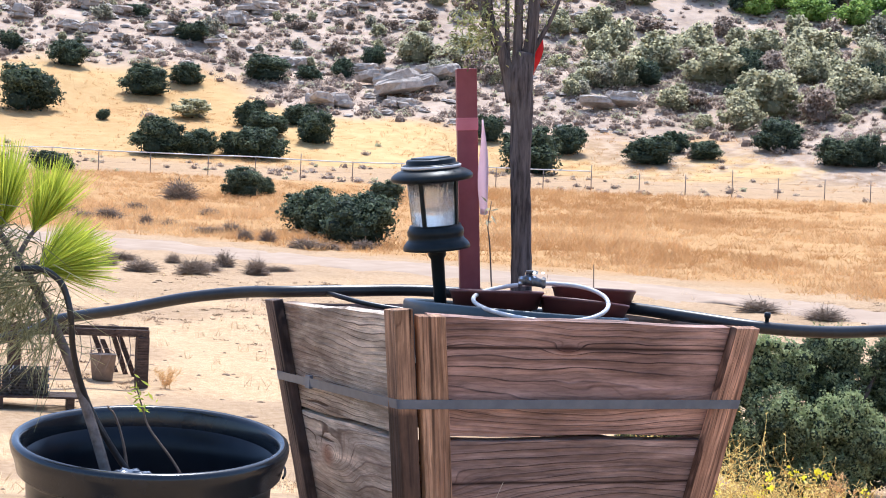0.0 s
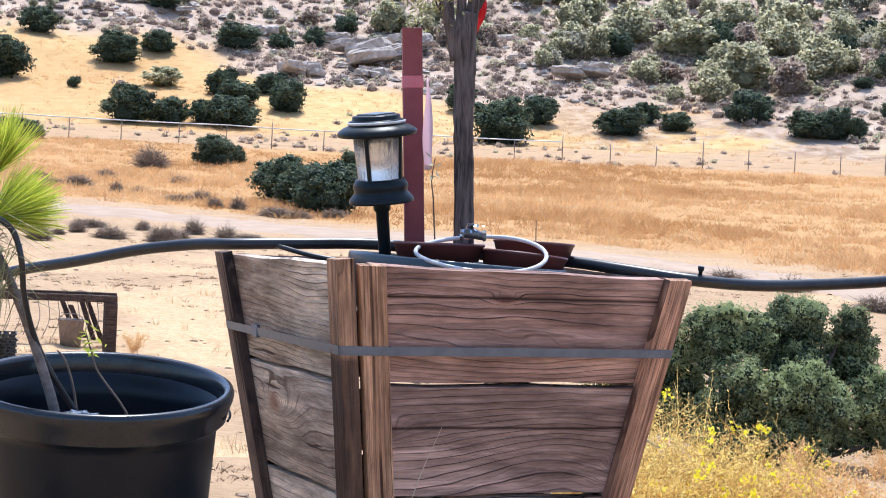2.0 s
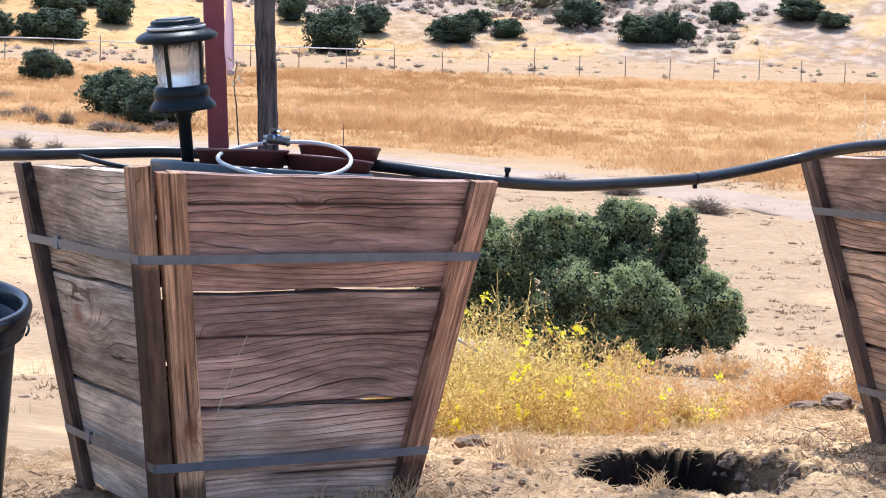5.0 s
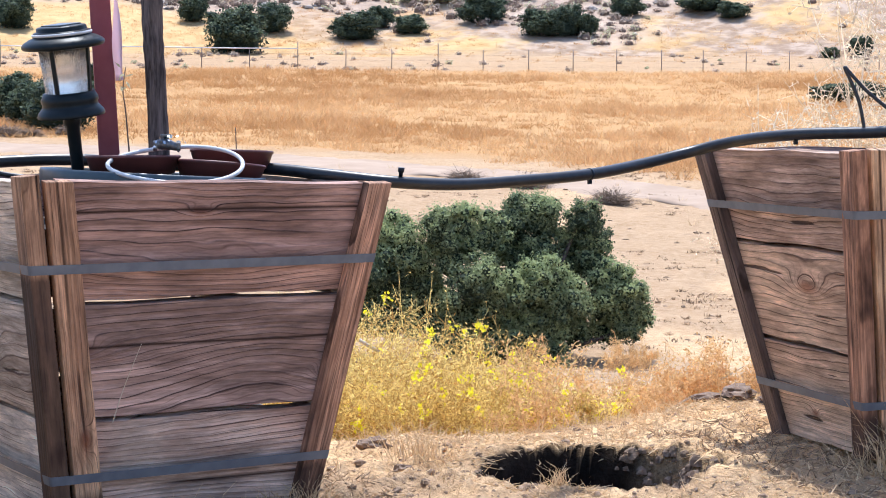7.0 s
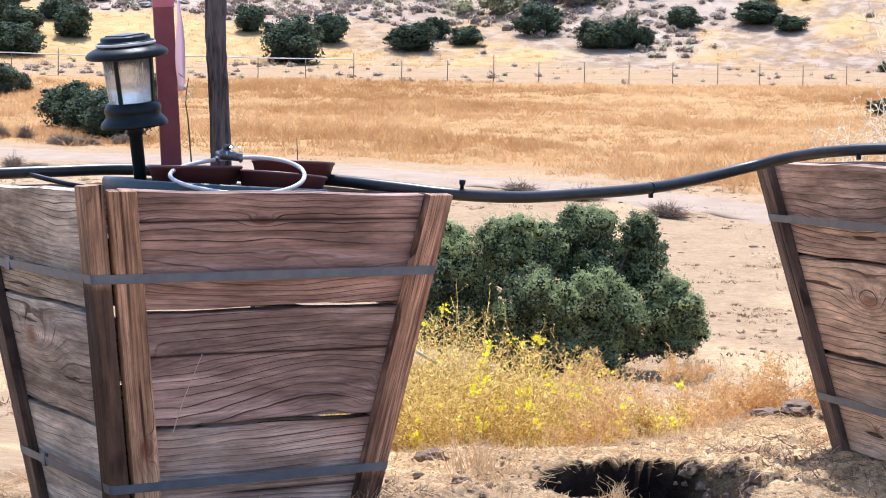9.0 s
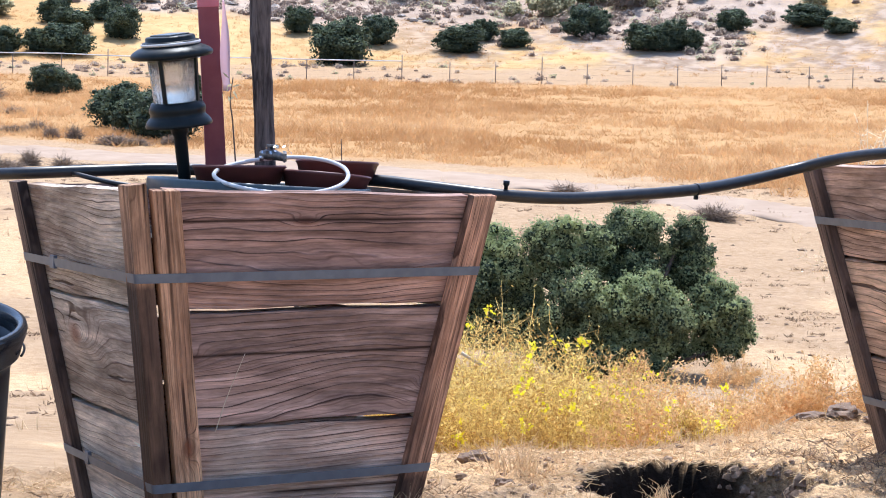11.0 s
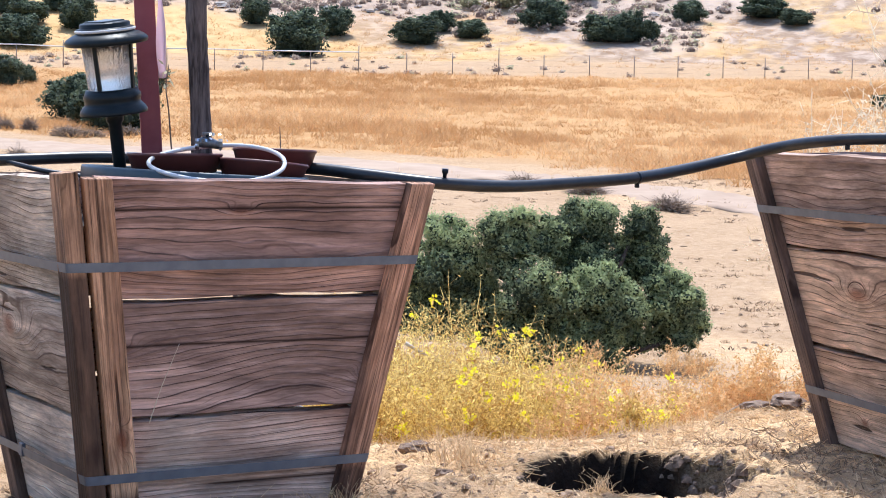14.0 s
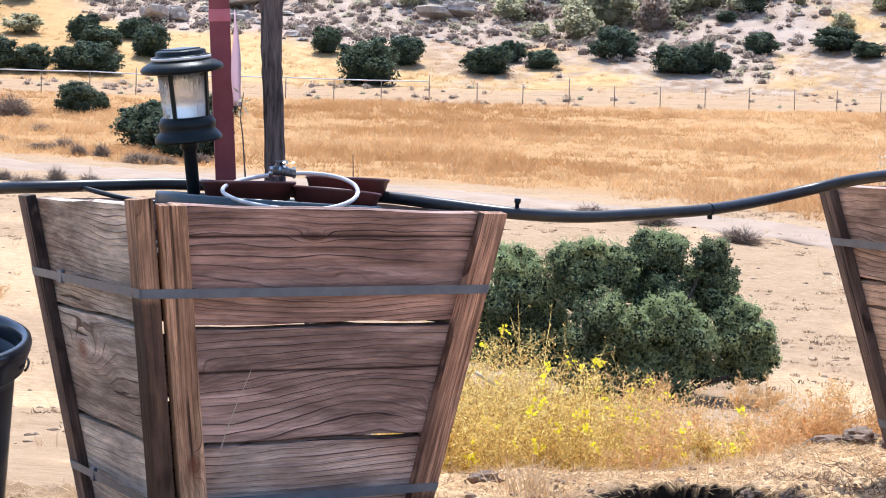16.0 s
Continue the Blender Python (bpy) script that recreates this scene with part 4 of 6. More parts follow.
def twig(name, label, points, radius=0.0016, leaves=0, green=False):
    t = thing(name, label, "seedling", pose(0, 0, 0))
    part("stalk", tube_mesh("stalk", points, np.linspace(radius, radius * 0.5, len(points)), M_TWIG, 7), t)
    if leaves:
        rng = np.random.default_rng(leaves)
        p = np.array(points, float)
        c = p[-1] + (p[-2] - p[-1]) * rng.random((leaves, 1)) * 0.9 + rng.normal(size=(leaves, 3)) * 0.008
        part("foliage", quad_mesh("foliage", leaf_quads(c, rng.normal(size=(leaves, 3)), rng.uniform(0.005, 0.012, leaves), rng.uniform(0.001, 0.003, leaves)), M_NEEDLE if green else M_OLIVE), t)
    return t


twig("bare_twig", "thin bare twig standing beside the stake", [(0.020, 0.06, 0.575), (0.012, 0.066, 0.62), (0.006, 0.07, 0.70), (0.002, 0.072, 0.735), (0.006, 0.070, 0.775)], 0.0017, 10)
twig("bare_twig", "short dry twig behind the saucers", [(0.289, 0.20, 0.55), (0.289, 0.20, 0.62), (0.287, 0.20, 0.672)], 0.0016)


def leaning_straw():
    whole("straw_stalk", tube_mesh("straw_stalk", [(-0.166, -0.250, 0.2135), (-0.148, -0.2535, 0.268), (-0.122, -0.262, 0.336)], [0.0009, 0.0007, 0.0004], M_PALE, 6), "thin pale straw leaning on the box front", "straw")


M_PALE = speckled("pale_straw", (0.55, 0.46, 0.34), (0.70, 0.60, 0.46), 60, 0.7, 0.1, 0.001)
leaning_straw()


# ---- the black pot with the pine ----
POT = Matrix.Translation((-0.648, -0.130, 0.3845)) @ Vector((-0.045, -0.148, 1.0)).to_track_quat("Z", "Y").to_matrix().to_4x4()


M_RIM = speckled("glossy_black_plastic", (0.010, 0.013, 0.017), (0.016, 0.020, 0.026), 30, 0.20, 0.06, 0.001, Specular_IOR_Level=0.55)


def black_pot():
    t = thing("nursery_pot", "large black plastic nursery pot with rolled rim, standing askew", "plant pot", POT @ Matrix.Diagonal((0.978, 0.978, 1, 1)))
    part("wall", turned("wall", [(0.0, -0.405), (0.160, -0.405), (0.166, -0.40), (0.186, -0.060), (0.1875, -0.050), (0.195, -0.045), (0.2005, -0.040), (0.2035, -0.026), (0.198, -0.020), (0.190, -0.022),
                                 (0.184, -0.06), (0.160, -0.38)], M_BLACK, 96), t)
    part("rim", turned("rim", [(0.2005, -0.040), (0.2045, -0.022), (0.2095, -0.010), (0.2115, 0.000), (0.2095, 0.007), (0.204, 0.010), (0.198, 0.0085), (0.194, 0.002), (0.192, -0.022)], M_RIM, 96), t, "rolled glossy black rim")
    part("soil", turned("soil", [(0.0, -0.100), (0.06, -0.104), (0.12, -0.098), (0.180, -0.105)], M_SOIL, 40), t, "dark potting soil")
    pts = [(0.2065 * math.cos(a), 0.2065 * math.sin(a), -0.034) for a in np.linspace(-0.25, 0.25, 6)]
    part("lip_nick", tube_mesh("lip_nick", pts, 0.002, M_BLACK, 8), t)


black_pot()
whole("plant_saucer", turned("plant_saucer", [(0.0, 0.003), (0.058, 0.003), (0.071, 0.030), (0.0755, 0.031), (0.0740, 0.025), (0.066, 0.0), (0.0, 0.0)], M_MAROON, 48),
      "shallow round maroon plastic saucer on the soil of the black pot", "plant saucer", POT @ pose(0.066, -0.066, -0.082, 4, 0, 0), "maroon saucers")


M_FOIL = speckled("crumpled_dark_film", (0.03, 0.03, 0.035), (0.42, 0.42, 0.44), 160, 0.15, 0.5, 0.003, Metallic=0.6)


def crumpled_foil():
    rng = np.random.default_rng(2)
    bm = bmesh.new()
    bmesh.ops.create_icosphere(bm, subdivisions=3, radius=0.03)
    for v in bm.verts:
        v.co *= 1 + rng.uniform(-0.22, 0.22)
        v.co.x *= 1.15
        v.co.z *= 0.5
    me = bpy.data.meshes.new("foil_scrap")
    bm.to_mesh(me)
    bm.free()
    me.materials.append(M_FOIL)
    whole("foil_scrap", me, "crumpled shiny foil scrap on the pot's soil", "foil", POT @ pose(-0.030, -0.125, -0.022, 0, 0, 20))


crumpled_foil()


M_PINE = speckled("grey_pine_bark", (0.12, 0.095, 0.08), (0.27, 0.225, 0.195), 90, 0.9, 0.6, 0.003)


def pine():
    t = thing("young_pine", "young pine with bright yellow-green needle tufts in a black pot", "pine tree", pose(-0.012, 0.004, 0.0))
    stem = [(-0.690, -0.155, 0.27), (-0.715, -0.158, 0.36), (-0.745, -0.150, 0.45), (-0.778, -0.144, 0.53), (-0.812, -0.134, 0.60), (-0.846, -0.125, 0.655), (-0.880, -0.118, 0.70), (-0.915, -0.11, 0.735)]
    part("trunk", tube_mesh("trunk", stem, [0.0085, 0.008, 0.0075, 0.007, 0.0062, 0.0055, 0.0045, 0.004], M_PINE, 12), t)
    tufts, browns = [], []
    heads = [((-0.846, -0.125, 0.655), (-0.828, -0.130, 0.690), (-0.806, -0.133, 0.712), (0.28, -0.1, 1.0), 0.110), ((-0.880, -0.118, 0.70), (-0.872, -0.120, 0.695), (-0.868, -0.121, 0.705), (0.0, 0.05, 1.0), 0.135),
             ((-0.836, -0.128, 0.638), (-0.822, -0.136, 0.636), (-0.808, -0.140, 0.640), (0.90, -0.2, 0.30), 0.120), ((-0.836, -0.128, 0.640), (-0.815, -0.122, 0.648), (-0.800, -0.115, 0.655), (0.80, 0.2, 0.45), 0.100),
             ((-0.90, -0.11, 0.72), (-0.93, -0.09, 0.75), (-0.945, -0.08, 0.765), (-0.4, 0.3, 0.9), 0.10)]
    rng = np.random.default_rng(11)
    for a, b, c, d, n in heads:
        part("branch", tube_mesh("branch", [a, b, c], [0.0042, 0.0034, 0.0026], M_PINE, 8), t)
        a, b, c, d = (np.array(v, float) for v in (a, b, c, d))
        d /= np.linalg.norm(d)
        k = 520
        s = rng.random((k, 1))
        base = c + (b - c) * s * 0.9
        way = d + rng.normal(size=(k, 3)) * 0.27
        way /= np.linalg.norm(way, axis=1, keepdims=True)
        tufts.append(blades(base, base + way * n * 0.92 * rng.uniform(0.65, 1.05, (k, 1)), np.full(k, 0.0010)))
    for k in range(900):
        s = rng.uniform(3.2, 6.6)
        i = int(s)
        p = np.array(stem[i]) * (1 - s + i) + np.array(stem[i + 1]) * (s - i) + rng.normal(size=3) * (0.03, 0.03, 0.02) + np.array((-0.02, 0, 0))
        way = rng.normal(size=3) * (0.8, 0.8, 0.5) + (-0.7, 0, -0.7)
        way /= np.linalg.norm(way)
        browns.append((p, p + way * rng.uniform(0.07, 0.14)))
    part("needles", quad_mesh("needles", np.concatenate(tufts), M_NEEDLE), t, "bright yellow-green needles")
    b = np.array(browns)
    part("old_needles", quad_mesh("old_needles", blades(b[:, 0], b[:, 1], np.full(len(b), 0.0009)), M_BROWNED), t, "drooping grey-brown old needles")


pine()
whole("drip_tube", tube_mesh("drip_tube", [(-0.640, -0.20, 0.29), (-0.677, -0.141, 0.336), (-0.725, -0.147, 0.40), (-0.757, -0.149, 0.458), (-0.782, -0.17, 0.52), (-0.794, -0.19, 0.575), (-0.801, -0.188, 0.605),
                                           (-0.812, -0.186, 0.626), (-0.835, -0.179, 0.641), (-0.87, -0.16, 0.640)], 0.0046, M_HOSE, 10), "black drip tube looping into the pot", "drip tubing")
twig("pine_seedling", "small green seedling in the black pot", [(-0.602, -0.196, 0.30), (-0.625, -0.19, 0.355), (-0.665, -0.177, 0.411), (-0.676, -0.174, 0.44), (-0.687, -0.17, 0.475)], 0.0022, 26, True)
twig("bare_twig", "thin bare twig in the black pot", [(-0.672, -0.118, 0.28), (-0.680, -0.12, 0.346), (-0.688, -0.117, 0.39), (-0.700, -0.114, 0.425), (-0.712, -0.110, 0.44)], 0.0026)


# ---- shrubs, trees and rocks of the valley and the hill ----
def crown_quads(blobs, count, size, rng, scatter=0.42, flat=0.85):
    """Leaf sprays over a heap of rounded boughs; blobs: (x, y, z, radius, tone)."""
    b = np.array(blobs, float)
    w = b[:, 3] ** 2
    pick = rng.choice(len(b), count, p=w / w.sum())
    d = rng.normal(size=(count, 3))
    d /= np.linalg.norm(d, axis=1, keepdims=True)
    lump = 1 + 0.20 * np.sin(d[:, 0] * 7 + pick) * np.cos(d[:, 1] * 6 - pick) + 0.14 * np.sin(d[:, 2] * 11 + pick * 2)
    rad = b[pick, 3] * lump * rng.uniform(0.78, 1.10, count)
    c = b[pick, :3] + d * (1, 1, flat) * rad[:, None]
    n = d + rng.normal(size=(count, 3)) * scatter
    s = size * rng.uniform(0.6, 1.4, count)
    # tops toned lighter than undersides, so light from above is in the colour
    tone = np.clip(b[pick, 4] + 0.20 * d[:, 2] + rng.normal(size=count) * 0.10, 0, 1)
    # inner shade put into the colour: a darkest-toned ball in every bough's heart
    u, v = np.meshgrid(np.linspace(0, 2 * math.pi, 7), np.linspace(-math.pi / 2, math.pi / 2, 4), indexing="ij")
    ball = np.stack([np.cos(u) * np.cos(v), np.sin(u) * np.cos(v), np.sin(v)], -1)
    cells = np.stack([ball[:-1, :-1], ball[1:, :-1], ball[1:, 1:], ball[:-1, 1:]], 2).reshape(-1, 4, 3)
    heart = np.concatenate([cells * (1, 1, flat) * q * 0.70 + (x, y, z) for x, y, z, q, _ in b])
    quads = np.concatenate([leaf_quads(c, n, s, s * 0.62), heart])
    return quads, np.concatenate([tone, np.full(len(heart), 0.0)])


def shrub_variant(seed, leaves, size, scatter=0.6):
    """A shrub about one metre across and high: a ring of rounded boughs under a few taller ones, each broken into knobs."""
    rng = np.random.default_rng(seed)
    # three inner boughs toned dark, painting the shrub's inner shade
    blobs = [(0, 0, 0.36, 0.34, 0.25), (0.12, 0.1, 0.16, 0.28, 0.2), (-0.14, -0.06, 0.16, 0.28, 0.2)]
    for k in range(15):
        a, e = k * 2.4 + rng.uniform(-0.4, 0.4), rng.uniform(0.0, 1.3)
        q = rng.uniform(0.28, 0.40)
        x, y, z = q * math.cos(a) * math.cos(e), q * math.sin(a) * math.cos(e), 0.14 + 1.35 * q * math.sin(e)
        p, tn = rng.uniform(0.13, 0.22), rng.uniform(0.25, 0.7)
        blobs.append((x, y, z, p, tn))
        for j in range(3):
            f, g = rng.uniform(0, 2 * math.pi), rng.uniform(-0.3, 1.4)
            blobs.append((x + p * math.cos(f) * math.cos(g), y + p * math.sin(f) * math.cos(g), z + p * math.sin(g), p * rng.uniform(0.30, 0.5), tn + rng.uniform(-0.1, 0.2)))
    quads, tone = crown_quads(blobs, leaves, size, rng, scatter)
    quads[:, :, 2] = np.maximum(quads[:, :, 2], -0.02)
    stems = [tube_mesh("trunk", [(0, 0, -0.08), (0.05 * math.cos(k * 2.1), 0.05 * math.sin(k * 2.1), 0.15), (0.2 * math.cos(k * 2.1), 0.2 * math.sin(k * 2.1), 0.5)], [0.035, 0.028, 0.012], M_BARK, 6, True, 2) for k in range(3)]
    return quads, tone, stems


def twiggy_variant(seed):
    """A dry shrub of bare forking twigs, one metre across and high."""
    rng = np.random.default_rng(seed)
    m = 420
    d = rng.normal(size=(m, 3)) * (1, 1, 0.7) + (0, 0, 0.45)
    d[:, 2] = np.abs(d[:, 2])
    d /= np.linalg.norm(d, axis=1, keepdims=True)
    mid = d * (0.5, 0.5, 0.9) * rng.uniform(0.3, 0.75, (m, 1))
    a = blades(np.zeros((m, 3)) + rng.normal(size=(m, 3)) * (0.06, 0.06, 0), mid, np.full(m, 0.008))
    b = []
    for k in range(4):
        b.append(blades(mid, mid + (d + rng.normal(size=(m, 3)) * 0.7) * rng.uniform(0.06, 0.22, (m, 1)), np.full(m, 0.007)))
    q = np.concatenate([a] + b)
    return q, np.clip(rng.normal(size=len(q)) * 0.18 + 0.45, 0, 0.75), []


VARIANTS = [shrub_variant(s, 7000, 0.024) for s in (3, 5, 8, 13, 21)]
FAR_VARIANTS = [shrub_variant(s, 1000, 0.045, 0.9) for s in (10, 20, 30)]
OPEN_VARIANTS = [shrub_variant(s, 2600, 0.032, 0.9) for s in (34, 55, 89, 144, 233)]
TWIGGY = [twiggy_variant(s) for s in (4, 9)]
MESHES = {}


def shrub(label, category, az, r, width, height, k, material, group, sink=0.0):
    x, y, z = on(az, r)
    turn = (k * 77) % 360
    t = thing("shrub", label, category, Matrix.Translation((x, y, z - sink)) @ pose(0, 0, 0, 0, 0, turn), group)
    t.scale = (width * 1.08, width * 1.0, height * 1.25)
    kinds = TWIGGY if material is M_SCRUB else VARIANTS if material is M_SHRUB else OPEN_VARIANTS
    quads, tone, stems = kinds[k % len(kinds)]
    key = (k % len(kinds), material.name)
    if key not in MESHES:
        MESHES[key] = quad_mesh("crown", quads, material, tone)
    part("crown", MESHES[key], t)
    for me in stems:
        part("trunk", me, t)


M_FLAT = leafy("flattened_brown_weed", (0.20, 0.135, 0.088), (0.46, 0.32, 0.20), None, 0.15, 0.9)
M_SAGE = leafy("grey_sage_leaves", (0.26, 0.245, 0.175), (0.74, 0.68, 0.51), None, 0.5, 0.8)
M_GREEN = leafy("bright_green_leaves", (0.22, 0.34, 0.07), (0.50, 0.62, 0.18), None, 0.45, 0.5)
DARK = [(13.97, 155.4, 4.48, 3.41), (15.07, 169.6, 3.49, 2.33), (17.16, 161.7, 3.77, 2.44), (18.26, 165.1, 2.72, 1.81), (18.34, 180.9, 3.23, 1.74), (13.47, 173.5, 2.14, 1.67),
        (16.85, 190.7, 2.62, 1.31), (17.54, 140.9, 3.48, 2.63), (18.62, 140.9, 2.90, 1.93), (20.05, 152.1, 2.50, 2.09), (20.54, 147.4, 3.24, 1.82)]
DARK += [(20.33, 140.9, 3.87, 2.32), (19.55, 141.7, 2.33, 1.56), (21.87, 146.4, 2.81, 2.41), (21.38, 153.2, 2.52, 1.68), (20.47, 169.2, 4.41, 2.09), (21.63, 171.8, 2.36, 1.41),
         (22.56, 174.9, 2.40, 1.68), (23.41, 180.3, 2.23, 1.73), (16.04, 152.4, 1.00, 0.84), (19.91, 96.3, 2.11, 1.45), (20.53, 100.5, 1.10, 0.97)]
DARK += [(21.82, 68.7, 2.36, 1.55), (23.16, 63.1, 2.25, 1.64), (22.5, 65.5, 1.9, 1.5), (23.90, 98.0, 1.88, 1.08), (14.73, 118.9, 2.94, 1.30), (27.87, 140.2, 4.61, 3.27), (28.86, 147.4, 2.83, 2.23),
         (26.73, 150.4, 2.48, 2.06), (31.21, 145.0, 3.58, 1.99), (31.82, 149.9, 2.47, 1.65), (32.68, 146.8, 2.42, 1.41)]
DARK += [(34.67, 149.9, 3.50, 2.47), (36.29, 145.3, 3.19, 1.99), (36.97, 145.4, 2.79, 2.19), (37.50, 145.4, 2.00, 1.60), (38.67, 151.9, 2.50, 1.67), (40.73, 153.3, 3.79, 1.78), (41.57, 150.7, 2.48, 1.24), (45.0, 139.0, 2.0, 1.4), (44.2, 137.0, 1.3, 0.8), (44.5, 86.8, 2.4, 0.8), (45.2, 88.0, 1.8, 0.9)]
for k, (az, r, w, h) in enumerate(DARK):
    where = "among rocks" if r > 165 else "on the grassy slope" if r > 126 else "in the golden field"
    shrub(f"rounded dark green chaparral shrub {where}", "shrub", az, r, w, h, k, M_SHRUB, "dark green shrubs")
OLIVES = [(31.27, 175.4, 4.81, 3.37), (30.13, 193.2, 4.24, 3.18), (32.83, 171.3, 5.17, 3.29), (34.56, 161.4, 4.87, 3.54), (35.55, 187.6, 5.15, 3.60), (36.54, 162.2, 4.45, 3.11), (32.31, 194.4, 4.27, 3.20),
          (34.03, 186.8, 4.61, 3.08), (37.08, 183.0, 4.02, 3.51), (30.35, 170.2, 3.27, 2.80), (33.65, 158.1, 3.47, 2.60)]
OLIVES += [(35.45, 170.2, 3.74, 2.80), (25.93, 179.5, 4.93, 3.45), (24.51, 179.9, 3.45, 2.71), (29.50, 198.8, 3.82, 2.73), (31.77, 164.3, 3.16, 1.80), (25.61, 181.9, 2.99, 2.50), (18.46, 154.3, 3.17, 1.48)]
for k, (az, r, w, h) in enumerate(OLIVES):
    shrub("pale olive-green chaparral shrub on the rocky hillside", "shrub", az, r, w, h, k + 2, M_OLIVE, "olive shrubs")

for k in range(11):
    az, r = 15.2 + 6.0 * ((k * 0.618) % 1), 45.5 + 6.0 * ((k * 0.45) % 1)
    shrub("low dry grey-brown shrub beside the dirt track", "shrub", az, r, 0.65 + 0.3 * math.sin(k), 0.28 + 0.14 * math.cos(k * 2), k, M_SCRUB, "dry shrubs by the track")
for k, (az, r) in enumerate([(18.2, 92), (19.0, 78), (17.0, 80), (23.3, 60.5), (22.0, 66), (36.0, 41), (38.3, 37), (34.2, 42)]):
    shrub("low dry grey-brown shrub in the golden grass", "shrub", az, r, 0.9 if k else 1.7, 0.3 if k else 1.0, k, M_SCRUB, "dry shrubs by the track")
for k in range(16):
    az = 12.5 + 11.5 * ((k * 0.618) % 1)
    shrub("low brown dry shrub at the edge of the golden field", "shrub", az, float(np.interp(az, _ra, _rr)) + 4.0 + 16 * ((k * 0.37) % 1), 0.8 + 0.3 * math.sin(k * 3), 0.34 + 0.1 * math.cos(k), k, M_SCRUB, "dry shrubs by the track")
for k, (az, r, w, h) in enumerate([(33.9, 209, 4, 2.8), (35.4, 208, 5, 3.0), (36.6, 208, 4, 2.6), (37.8, 208, 4, 2.8), (32.5, 211, 4, 2.4), (34.6, 211, 5, 3.4), (37.2, 212, 5, 3.2)]):
    shrub("bright green broad-leaved tree crown at the head of the slope", "tree", az, r, w, h, k + 1, M_GREEN, "bright green trees")

_hill = random.Random(41)
_rest = {}
for k in range(430):
    az, r = _hill.uniform(12, 44), _hill.uniform(158, 222)
    if (r - 160) < 2.0 * (29 - az) and _hill.random() < (0.6 if r > 168 else 1.0):
        continue
    w = _hill.uniform(1.0, 3.2) * (0.6 if az < 24 else 1.0)
    h, turn = w * _hill.uniform(0.55, 0.95), _hill.uniform(0, 6.28)
    leaf = _hill.choice((M_OLIVE, M_OLIVE, M_OLIVE, M_OLIVE, M_SAGE, M_SHRUB, M_BRUSH, M_BRUSH) if az > 28 else (M_BRUSH, M_BRUSH, M_SAGE, M_OLIVE))
    if r < 182:
        shrub("dry grey-green and brown sage shrub on the rocky hillside", "shrub", az, r, w, h, k, leaf, "hillside sage shrubs")
    else:
        q, tone, _ = FAR_VARIANTS[k % 3]
        c, n = math.cos(turn), math.sin(turn)
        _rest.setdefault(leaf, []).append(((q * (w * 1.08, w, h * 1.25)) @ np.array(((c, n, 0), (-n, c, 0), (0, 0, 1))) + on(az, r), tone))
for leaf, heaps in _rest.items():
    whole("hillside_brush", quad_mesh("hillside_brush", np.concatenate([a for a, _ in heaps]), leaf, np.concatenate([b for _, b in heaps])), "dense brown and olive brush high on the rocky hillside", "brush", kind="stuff")


